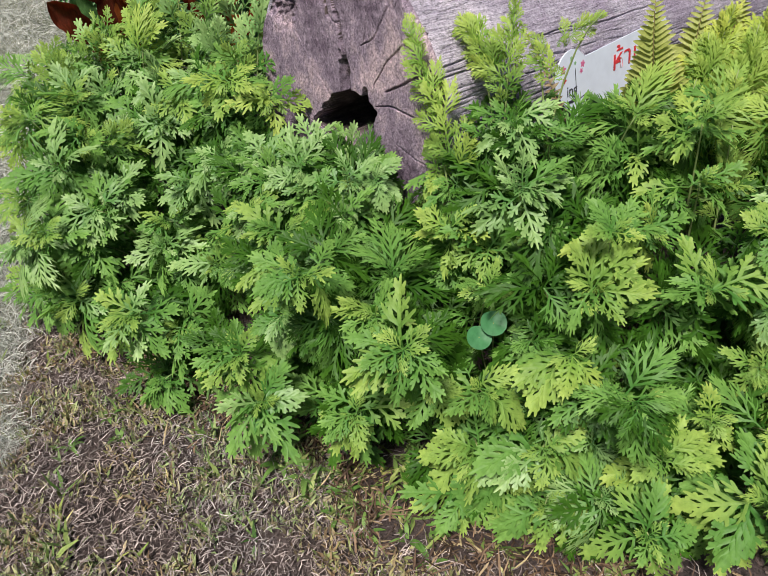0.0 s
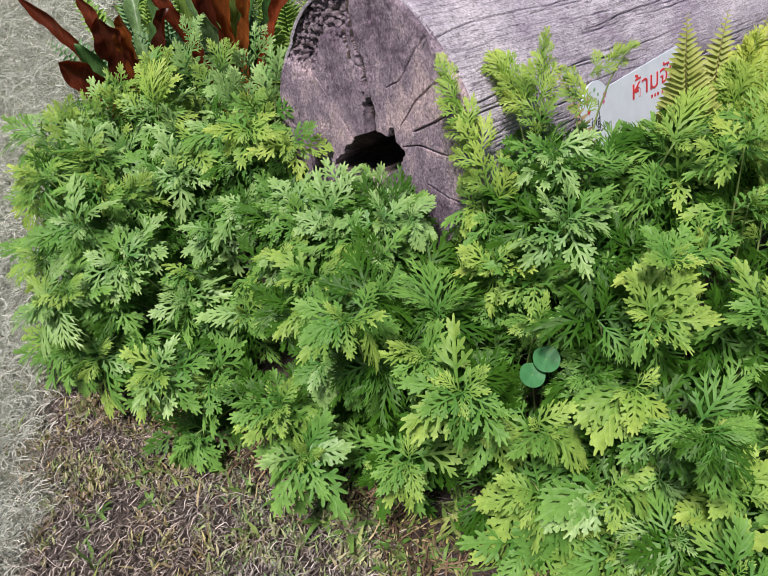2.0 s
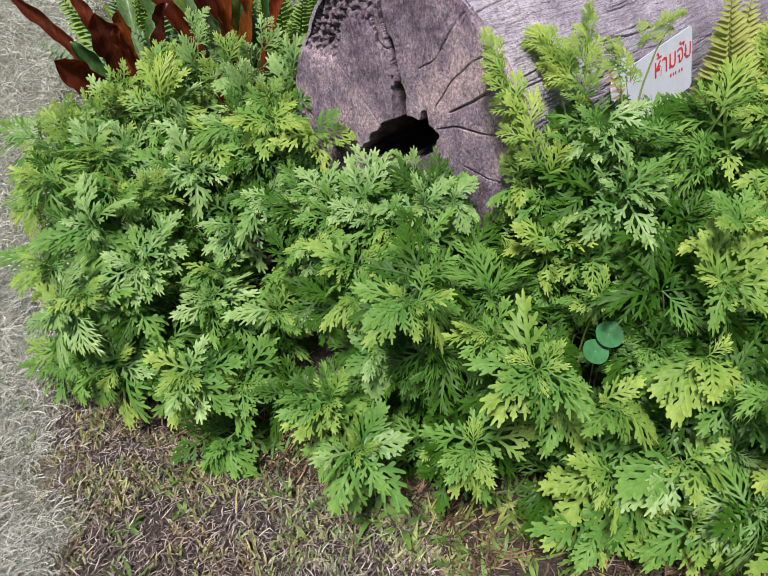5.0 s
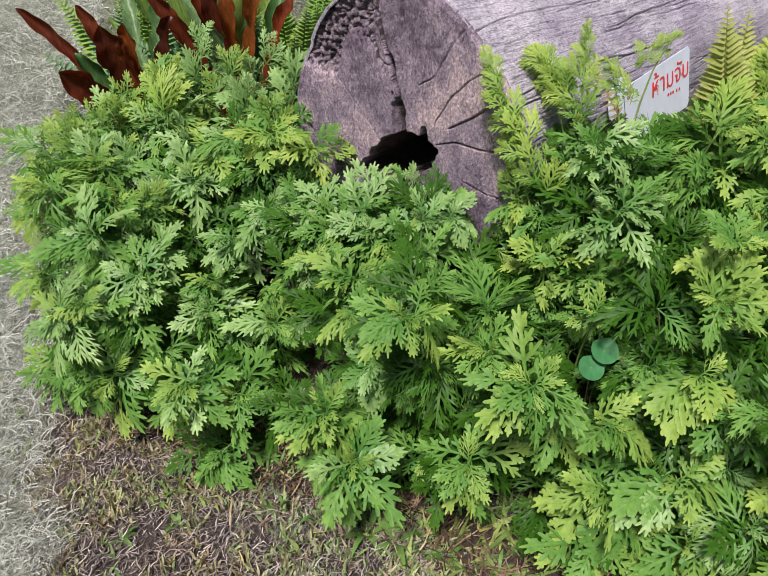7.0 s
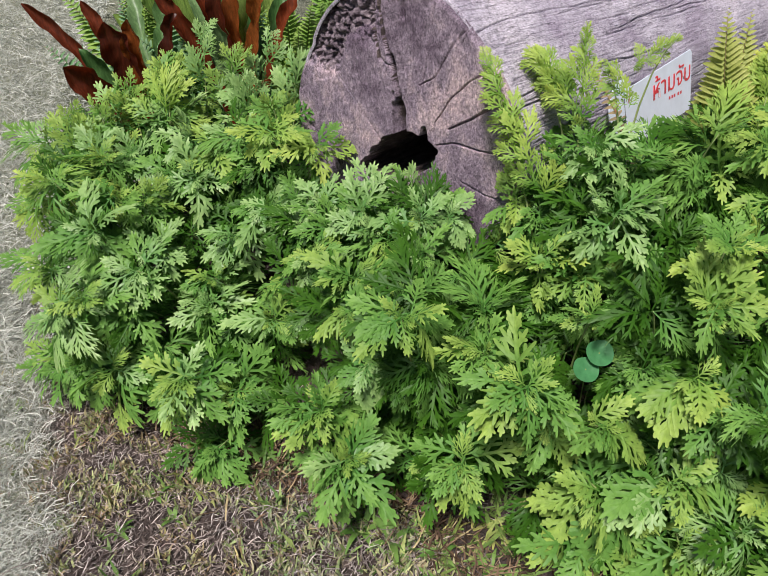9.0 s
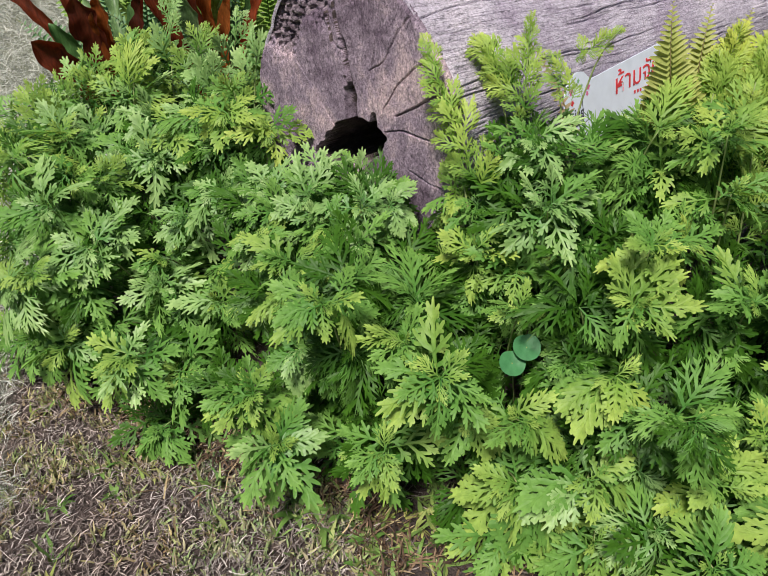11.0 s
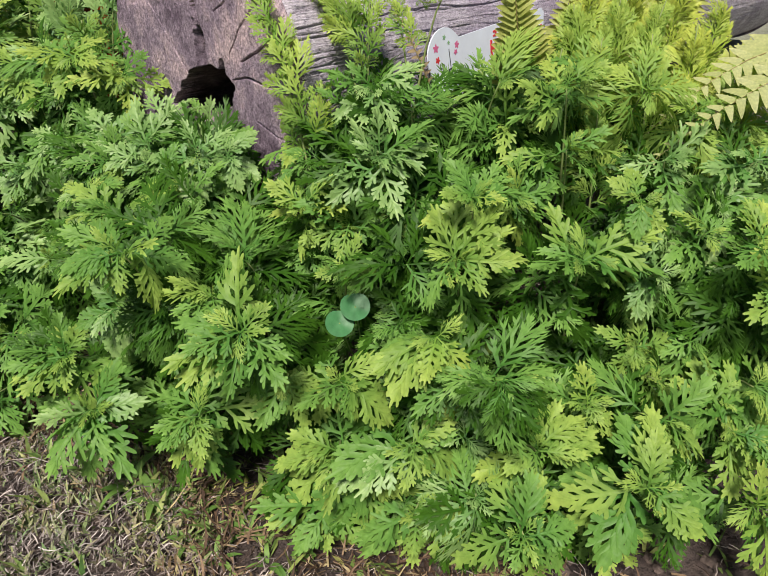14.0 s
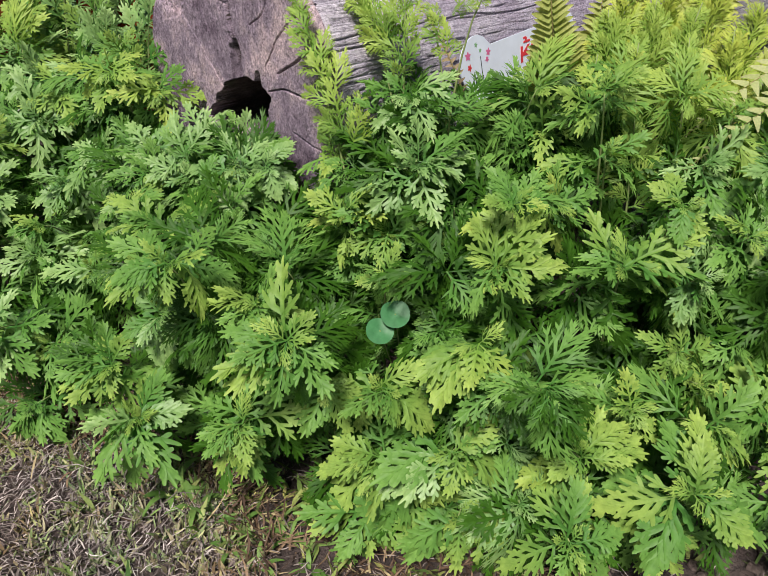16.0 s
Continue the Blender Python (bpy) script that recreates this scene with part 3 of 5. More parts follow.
LEAVES = {}
for _tone, _mat in (("young", LEAF_YOUNG), ("mid", LEAF_MID), ("old", LEAF_OLD_SHADED), ("grey", LEAF_GREY), ("lime", LEAF_LIME), ("yellow", LEAF_YELLOW)):
    LEAVES[_tone + "b"] = [lobed_leaf("lobed_leaf_" + _tone, _mat, 11 + k, 5, (0.86, 0.96, 0.80, 0.90)[k], (0.032, 0.038, 0.028, 0.034)[k], (0.86, 0.94, 0.80, 0.88)[k], 0.44, (0.25, 0.5, 0.65, 0.35)[k], (0.15, 0.35, 0.1, 0.45)[k], (2, 3, 2, 3)[k]) for k in range(4)]
    LEAVES[_tone + "c"] = [lobed_leaf("cut_leaf_" + _tone, _mat, 31 + k, 4, (0.95, 0.86, 1.02, 0.82, 0.94)[k], (0.026, 0.032, 0.024, 0.034, 0.028)[k], (0.80, 0.90, 0.74, 0.86, 0.78)[k], 0.36, (0.2, 0.45, 0.3, 0.6, 0.1)[k], (0.2, 0.45, 0.3, 0.55, 0.4)[k], (4, 2, 4, 3, 3)[k]) for k in range(5)]
    LEAVES[_tone + "f"] = [spiky_leaf("feathery_leaf_" + _tone, _mat, 51 + k, 5, 0.2 + 0.2 * k, 0.55 - 0.12 * k) for k in range(4)]


def tube(points, radii, sides=5):
    v, f = [], []
    for i, (p, r) in enumerate(zip(points, radii)):
        t = (points[min(i + 1, len(points) - 1)] - points[max(i - 1, 0)]).normalized()
        x = t.orthogonal().normalized()
        y = t.cross(x)
        for k in range(sides):
            a = 2 * math.pi * k / sides
            v.append(p + (x * math.cos(a) + y * math.sin(a)) * r)
    for i in range(len(points) - 1):
        for k in range(sides):
            a, b = i * sides + k, i * sides + (k + 1) % sides
            f.append((a, b, b + sides, a + sides))
    f.append(tuple(range(sides))[::-1])
    f.append(tuple(len(v) - sides + k for k in range(sides)))
    return v, f


def frame_along(d, up):
    """A turn whose y runs along d and whose z keeps near up."""
    y = d.normalized()
    x = y.cross(up)
    x = x.normalized() if x.length > 1e-4 else y.orthogonal().normalized()
    z = x.cross(y)
    return Matrix((x, y, z)).transposed().to_4x4()


PLANTS = [(-1.02, 2.00), (-0.72, 1.92), (-0.46, 1.72), (-0.90, 1.70), (-0.62, 1.55), (-0.40, 1.36), (-0.14, 1.14), (0.10, 1.06), (0.30, 1.16), (0.42, 0.98), (0.64, 1.02), (0.84, 1.05), (0.72, 1.30), (1.08, 0.98)]
# heads of the shoots, stretch by stretch along the bed: place, leaf length, tone and cut, and the clock hours that their leaves point to
HEADS_DEEP = [
    (-0.894, 1.887, 0.761, 0.122, "gc", "9.5 10.5 11.5 1 2.5 8.5 6.5"), (-0.734, 1.820, 0.745, 0.115, "gc", "10 11 12 1.5 2.5 4 8.5 6.5"), (-0.759, 1.905, 0.826, 0.096, "lb", "9 8.5 2.5 1 11"),
    (-0.416, 1.536, 0.744, 0.101, "lc", "2.5 2 3.5 10 9 8 6.5 4.5"), (-0.583, 1.641, 0.678, 0.096, "lc", "8.5 9.5 11 1 2.5 4 5.5"), (-0.909, 1.704, 0.685, 0.112, "yc", "7.5 8.5 9.5 11 1.5 3.5 5"),
    (-1.136, 1.925, 0.697, 0.130, "yf", "9 10 8 2 12 6.5"), (-1.028, 1.643, 0.652, 0.112, "lf", "9 8.5 10 1 3 6.5"), (-0.849, 1.560, 0.617, 0.111, "yc", "9.5 8.5 10.5 2 3.5 5 7"),
    (-0.644, 1.612, 0.625, 0.124, "gc", "8.5 9 1.5 2.5 4 6 11"), (-0.777, 1.552, 0.604, 0.096, "yc", "1 1.5 3 8.5 7 5"), (-0.444, 1.426, 0.589, 0.115, "gc", "2 1.5 3.5 8.5 9.5 10 4.5 7.5 6"),
    (-0.892, 1.471, 0.567, 0.128, "gb", "11.5 1 7.5 6.5 6 5 8.5"), (-0.542, 1.433, 0.524, 0.100, "gc", "9 10 8.5 2.5 3.5 5 7"), (-0.781, 1.372, 0.488, 0.108, "gc", "7 6.5 5.5 8.5 10 1 4.5"),
    (-0.757, 1.460, 0.511, 0.099, "gc", "9 10 2 3 8 5 4"), (-0.610, 1.387, 0.434, 0.094, "yc", "7.5 8.5 1 2 5 10"), (-0.631, 1.356, 0.371, 0.107, "gc", "10.5 9.5 8.5 7.5 6.5 1.5 2.5 5"),
    (-0.903, 1.333, 0.449, 0.110, "yb", "8.5 9 9.5 2 3 7 5 12"), (-0.817, 1.370, 0.388, 0.105, "mc", "2 10 8.5 6.5 5.5 4.5"),
]
HEADS_DEEP_B = [
    (-0.462, 1.254, 0.371, 0.104, "yb", "10 11.5 0.5 2 3.5 4.5 5 8.5 7.5"), (-0.586, 1.324, 0.341, 0.093, "mc", "4.5 5.5 6.5 2 10"), (-0.900, 1.334, 0.240, 0.144, "yb", "9 8.5 7.5 6.5 5.5 4.5 3.5 11 1"),
    (-0.673, 1.175, 0.290, 0.136, "yc", "8.5 7.5 7 6 5.5 4.5 9.5 1.5 2.5"), (-0.569, 1.185, 0.236, 0.119, "yc", "9 8 7 6 5.5 2.5 1.5 4"), (-0.633, 1.141, 0.106, 0.099, "mb", "8.5 8 7 6 5 4"),
    (-0.956, 1.299, 0.438, 0.097, "gf", "9 8.5 7.5 2 12 5"), (-1.107, 1.513, 0.189, 0.126, "yf", "8.5 8 10 1 6.5 4.5"), (-0.762, 1.329, 0.288, 0.117, "mf", "8.5 9.5 7 6 5 2.5 1"),
    (-0.362, 1.365, 0.569, 0.087, "gc", "2 2.5 1.5 8.5 9.5 7 5"), (-0.320, 1.530, 0.695, 0.094, "lc", "3 2 3.5 9 7.5 5.5"),
]
HEADS_MIDDLE = [
    (-0.195, 1.325, 0.635, 0.083, "gc", "11 12 1 10 9 2.5"), (-0.117, 1.315, 0.610, 0.078, "gc", "1.5 0.5 11.5 2.5 10 4"), (-0.313, 1.351, 0.598, 0.091, "gc", "9.5 8.5 10 11 8 1 2"),
    (-0.226, 1.268, 0.612, 0.091, "gc", "10.5 11.5 1.5 2.5 8.5 7.5 4 6"), (-0.111, 1.171, 0.615, 0.090, "gc", "2 1.5 11.5 10 6.5 5.5 4 3"), (-0.052, 1.166, 0.616, 0.075, "gb", "1.5 1 5.5 5 6.5 4"),
    (-0.344, 1.220, 0.540, 0.085, "yc", "8.5 8 9.5 2.5 1.5 5 7"), (-0.175, 1.196, 0.565, 0.088, "yc", "9.5 10 8.5 3.5 2.5 5.5 1"), (-0.256, 1.135, 0.516, 0.105, "yc", "9.5 9 8.5 10.5 2.5 3.5 2 5.5 7.5"),
    (-0.275, 1.038, 0.495, 0.085, "yb", "7.5 8 6.5 8.5 6 1.5 4"), (-0.185, 0.878, 0.565, 0.092, "yb", "10 9.5 8.5 3.5 4 2.5 8 5.5"), (-0.137, 1.145, 0.469, 0.088, "yc", "9 10 2.5 3.5 5 7"),
    (-0.039, 1.116, 0.504, 0.096, "mf", "2.5 1.5 1 3.5 5 7 9.5"), (-0.021, 0.986, 0.485, 0.116, "mf", "2 1.5 0.5 12 11.5 10.5 2.5 3.5 8.5 6.5"), (-0.252, 0.980, 0.410, 0.085, "gb", "6.5 6 5.5 4.5 7.5 8.5 10.5 1"),
    (-0.353, 0.960, 0.326, 0.097, "yb", "8.5 8 9 9.5 11 0.5 1.5 5 4 6"), (-0.314, 0.895, 0.249, 0.117, "yb", "9 8.5 8 7 6.5 5.5 4.5 3.5 2.5 1.5 0.5 11.5"), (-0.191, 0.958, 0.382, 0.080, "mc", "8.5 7 6 5 4 2 10"),
    (-0.170, 0.925, 0.209, 0.091, "yc", "6.5 6 5 4.5 8.5 10 1.5"), (-0.104, 0.814, 0.288, 0.096, "yc", "10 9 8 7 6 5.5 4.5 1 2.5"),
]
HEADS_MIDDLE_B = [
    (-0.008, 0.766, 0.480, 0.103, "yc", "9.5 9 8.5 7.5 6.5 6 5 4 3.5 2.5 1.5 0.5 11.5"), (0.042, 0.808, 0.359, 0.076, "yb", "7.5 6.5 5.5 4.5 3.5 8.5"), (-0.154, 0.921, 0.440, 0.080, "of", "1 11 8.5 6.5 5 3.5"),
    (-0.055, 0.851, 0.493, 0.079, "yc", "8.5 9.5 10.5 1 2.5 3.5 5.5 7.5"),
]
HEADS_BRIGHT = [
    (0.221, 1.099, 0.745, 0.091, "gc", "3.5 2.5 10.5 9.5 8 6.5 5"), (0.080, 1.139, 0.650, 0.070, "lb", "1 12 8.5 7 6.5 11"), (0.114, 1.089, 0.623, 0.088, "mc", "3 2.5 8.5 9.5 4 5 6.5"),
    (0.037, 1.160, 0.538, 0.083, "yb", "8.5 9 9.5 7.5 2.5 1"), (0.098, 1.011, 0.570, 0.089, "lc", "10 10.5 9.5 2.5 3.5 5 1.5 6.5"), (0.109, 1.009, 0.492, 0.078, "mc", "8.5 9.5 7 5 3.5 2.5"),
    (0.219, 0.990, 0.654, 0.093, "gc", "12 0.5 1.5 2.5 3.5 4 8.5 7.5 11 6"), (0.344, 1.001, 0.574, 0.096, "of", "2 1 11.5 10 8.5 6.5 5 3.5"), (0.466, 1.091, 0.671, 0.093, "yc", "2.5 1 11.5 9.5 8.5 6.5 4.5"),
    (0.349, 0.864, 0.625, 0.082, "lb", "1 2 3 4 8.5 9.5 11 6.5 5.5"), (0.317, 0.818, 0.549, 0.108, "yc", "12 0.5 11.5 1.5 2 2.5 3.5 8.5 7.5 6.5 5.5 9.5 4.5"), (0.288, 0.792, 0.427, 0.111, "lb", "8.5 9 8 7 5.5 4.5 4 3.5 10 1.5 12"),
    (0.273, 0.940, 0.506, 0.087, "mc", "10 11 8.5 7.5 1 2.5 5"), (0.153, 0.901, 0.497, 0.055, "lb", "11 1 3 9 7 5"), (0.133, 0.798, 0.346, 0.087, "lb", "8.5 9 7.5 3.5 4 4.5 5.5 2"),
    (0.123, 0.757, 0.238, 0.119, "yb", "9 9.5 8.5 11.5 10.5 0.5 6.5 6 5 4.5 3.5 7.5"), (0.237, 0.731, 0.261, 0.115, "db", "8.5 9 8 7.5 6.5 5.5 5 4 3.5 2.5 1.5 1 12"), (0.227, 0.799, 0.281, 0.093, "gb", "1 0.5 11.5 1.5 11 2.5"),
    (0.090, 0.741, 0.115, 0.106, "yb", "12 10 9 8 7 6 5 4 2.5"), (0.239, 0.678, 0.168, 0.099, "yb", "8.5 7.5 6.5 6 5 4 3.5 2.5 1"),
]
HEADS_BRIGHT_B = [
    (0.172, 0.738, 0.177, 0.090, "yc", "6.5 5.5 5 4.5 7.5 3.5"), (0.328, 0.734, 0.265, 0.080, "gf", "6.5 5.5 4.5 12 1 11"), (0.334, 0.664, 0.202, 0.085, "gf", "8.5 9.5 6.5 5 3.5 1.5"),
    (0.232, 0.855, 0.411, 0.090, "mc", "8.5 9.5 7 5.5 4 2.5 1"), (0.312, 0.736, 0.385, 0.083, "mc", "8.5 7 5.5 4.5 3 1 10"), (0.167, 0.992, 0.534, 0.091, "yc", "2.5 3 3.5 1 10 8.5 6.5"),
    (0.436, 1.096, 0.634, 0.115, "of", "2.5 1.5 0.5 11 9.5 8.5 6.5 4.5"), (0.285, 1.063, 0.713, 0.094, "of", "3.5 2.5 1 11 9 7 5.5"), (0.440, 1.072, 0.754, 0.094, "lf", "11 12 1 10 8.5 2"),
    (0.175, 1.111, 0.703, 0.084, "mc", "8.5 10 11.5 1.5 2.5 4 6"),
]
HEADS_END = [
    (0.524, 0.830, 0.524, 0.112, "yc", "2.5 3 3.5 2 9.5 8.5 11"), (0.528, 0.961, 0.665, 0.081, "yc", "2.5 1.5 3.5 8.5 9.5 4.5"), (0.618, 0.860, 0.613, 0.058, "lb", "10.5 5.5 6.5 4.5 12"),
    (0.794, 0.928, 0.569, 0.110, "gc", "2.5 3 3.5 8.5 7.5 7 1.5"), (0.729, 0.842, 0.555, 0.070, "yc", "3.5 2.5 1 10 8.5 6.5"), (0.643, 0.815, 0.504, 0.072, "gc", "6.5 6 5 4.5 2 1"),
    (0.804, 0.828, 0.437, 0.095, "of", "2.5 1 11.5 9.5 7.5 5.5 4"), (0.808, 0.791, 0.556, 0.084, "lb", "1 11.5 2.5 3.5 6.5 5.5 8.5"), (0.639, 0.814, 0.359, 0.068, "lb", "7 6 5 12 10 2.5"),
    (0.662, 0.772, 0.321, 0.073, "lb", "5 5.5 4.5 11 12 1 4"), (0.520, 0.723, 0.323, 0.079, "lb", "10.5 10 11.5 4 3.5 4.5"), (0.629, 0.688, 0.309, 0.086, "yb", "8.5 7.5 6.5 4.5 4 3.5 1"),
    (0.769, 0.762, 0.290, 0.086, "yc", "11 10 2 4 5.5 7"), (0.832, 0.750, 0.303, 0.093, "yc", "6.5 6 5.5 4.5 10 1 3"), (0.770, 0.694, 0.263, 0.108, "yc", "11.5 0.5 5 4.5 3.5 5.5 6.5 2.5 9.5"),
    (0.574, 0.603, 0.261, 0.111, "yb", "11.5 12 0.5 10.5 2.5 3.5 4 4.5 5 8 7.5 8.5"), (0.430, 0.678, 0.276, 0.093, "lb", "1 1.5 2.5 3 3.5 9 8.5 7.5 11.5"), (0.769, 0.605, 0.192, 0.104, "lb", "2 2.5 3.5 5.5 5 6 9.5 11 4.5"),
    (0.553, 0.617, 0.153, 0.089, "yb", "9 8.5 7.5 6.5 5.5 4.5 3.5 10"), (0.385, 0.582, 0.209, 0.087, "yb", "11.5 12 1 4 4.5 7 2.5 6 8.5"),
]
HEADS_END_B = [
    (0.355, 0.677, 0.426, 0.085, "mf", "8.5 9.5 7.5 6.5 5.5 4.5 3.5 2.5 1"), (0.840, 0.760, 0.480, 0.086, "lb", "8.5 9.5 11 1 2.5 4 5.5"), (0.749, 0.829, 0.348, 0.086, "mc", "8.5 10 7 5.5 4.5 2 0.5"),
    (0.197, 1.075, 0.634, 0.079, "gc", "1 2 3 3.5 11.5 8.5 6.5"), (0.434, 0.926, 0.600, 0.090, "lc", "2.5 4 5 3.5 1 10 8"), (0.541, 1.027, 0.750, 0.080, "lc", "2.5 3 3.5 1 11.5 9.5 7.5"),
    (0.718, 0.980, 0.629, 0.089, "gc", "3.5 2.5 1.5 9.5 8.5 6"), (0.862, 0.950, 0.631, 0.103, "gc", "3.5 3 2.5 2 9 8.5 4"),
]
HEADS = HEADS_DEEP + HEADS_DEEP_B + HEADS_MIDDLE + HEADS_MIDDLE_B + HEADS_BRIGHT + HEADS_BRIGHT_B + HEADS_END + HEADS_END_B
# feathery upright shoots: tip, a point lower on the stem, size, tone
PLUMES = [
    (0.027, 1.192, 0.928, 0.115, 1.096, 0.659, 1.00, "l"),
    (0.235, 1.221, 0.941, 0.215, 1.190, 0.745, 0.78, "l"),
    (0.138, 1.253, 0.909, 0.210, 1.207, 0.804, 0.90, "l"),
    (0.376, 1.148, 0.914, 0.306, 1.176, 0.861, 0.35, "l"),
    (0.267, 1.198, 0.877, 0.302, 1.163, 0.792, 0.45, "l"),
    (-0.600, 1.930, 0.980, -0.649, 1.891, 0.731, 1.00, "g"),
    (-0.534, 1.935, 0.904, -0.588, 1.892, 0.680, 0.90, "y"),
    (-0.421, 2.010, 0.928, -0.506, 1.969, 0.697, 1.00, "g"),
    (-0.340, 1.721, 0.884, -0.389, 1.687, 0.703, 0.90, "g"),
    (-0.705, 1.843, 0.844, -0.752, 1.810, 0.720, 0.80, "l"),
]
PLUMES_BACK = [
    (0.622, 1.250, 0.848, "l"), (0.678, 1.280, 0.892, "Y"), (0.699, 1.220, 0.863, "l"), (0.773, 1.280, 0.898, "Y"), (0.789, 1.220, 0.855, "l"), (0.876, 1.300, 0.901, "Y"), (0.638, 1.140, 0.803, "l"),
    (0.731, 1.140, 0.807, "l"), (0.826, 1.160, 0.817, "Y"), (0.910, 1.220, 0.850, "Y"), (0.574, 1.160, 0.784, "l"), (0.52, 1.22, 0.73, "y"), (0.95, 1.12, 0.76, "l"),
    (0.45, 1.25, 0.735, "y"), (0.49, 1.25, 0.745, "g"), (0.55, 1.24, 0.68, "y"), (0.40, 1.26, 0.65, "m"), (0.62, 1.08, 0.72, "y"), (1.02, 1.24, 0.74, "y"), (0.33, 1.20, 0.65, "m"),
    (-0.720, 1.950, 0.900, "y"), (-0.846, 1.900, 0.850, "y"), (-0.942, 1.880, 0.811, "y"), (-1.036, 1.920, 0.792, "y"), (-1.10, 1.80, 0.68, "y"), (-0.50, 1.80, 0.84, "g"), (-0.42, 1.66, 0.80, "y"),
]
# shoots at the bed's ends and low along its edge: place, leaf length, tone and cut
HEADS_EDGE = [
    (0.92, 0.82, 0.42, 0.10, "yc"), (0.98, 0.90, 0.52, 0.10, "yc"), (1.04, 0.80, 0.30, 0.10, "mc"), (0.93, 0.74, 0.28, 0.10, "yc"), (1.00, 1.04, 0.62, 0.10, "lf"), (0.90, 1.06, 0.66, 0.10, "yf"),
    (-1.12, 1.72, 0.58, 0.11, "lf"), (-1.16, 2.00, 0.70, 0.11, "yf"), (-1.10, 1.58, 0.44, 0.11, "yf"), (-1.02, 1.46, 0.34, 0.11, "yc"), (-1.02, 1.40, 0.22, 0.10, "mc"), (-0.98, 1.80, 0.68, 0.11, "yc"),
    (-0.66, 1.72, 0.70, 0.10, "gc"), (-0.52, 1.66, 0.70, 0.10, "gc"), (-0.46, 1.56, 0.66, 0.10, "mc"), (-0.84, 1.74, 0.68, 0.10, "gc"), (0.70, 1.06, 0.73, 0.085, "lf"), (0.61, 1.10, 0.75, 0.085, "lf"), (0.79, 1.04, 0.69, 0.085, "lf"), (-0.16, 1.29, 0.575, 0.09, "gc"), (-0.10, 1.24, 0.585, 0.09, "gc"), (-0.21, 1.23, 0.575, 0.09, "gc"), (-0.12, 1.12, 0.55, 0.09, "mc"), (-0.30, 1.28, 0.57, 0.09, "mc"), (-0.72, 1.64, 0.64, 0.10, "mc"),
]
TONES = {"g": "grey", "y": "young", "l": "lime", "m": "mid", "o": "old", "Y": "yellow"}
SHADES = {"g": ("grey", "grey", "mid"), "y": ("young", "young", "mid", "mid"), "d": ("mid", "young", "mid", "grey"), "l": ("young", "young", "mid", "lime"), "m": ("mid", "mid", "old"), "o": ("old", "old", "mid"), "Y": ("yellow", "lime")}
# next tone down: leaves lower on a stem, and shade painted inside a head
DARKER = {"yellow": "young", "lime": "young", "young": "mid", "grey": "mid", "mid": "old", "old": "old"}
# the plane that the heads open in: across, up the bank, and out of it
SEEDLING = Vector((0.158, 0.888, 0.425))
ACROSS, BANK, OUT = Vector((1, 0, 0)), Vector((0, 0.56, 0.83)), Vector((0, -0.83, 0.56))


def in_cleft(p):
    """The gap before the log's end between the two stands of bushes."""
    return -0.045 < p.x < 0.085 and p.y > 0.98 and p.z > 0.42 + 0.42 * (1.25 - p.y)


def in_log(p, spare=0.02):
    q = p - LOG_C
    return q.dot(LOG_A) > -spare and math.hypot(q.dot(LOG_H), q.z) < LOG_R + spare


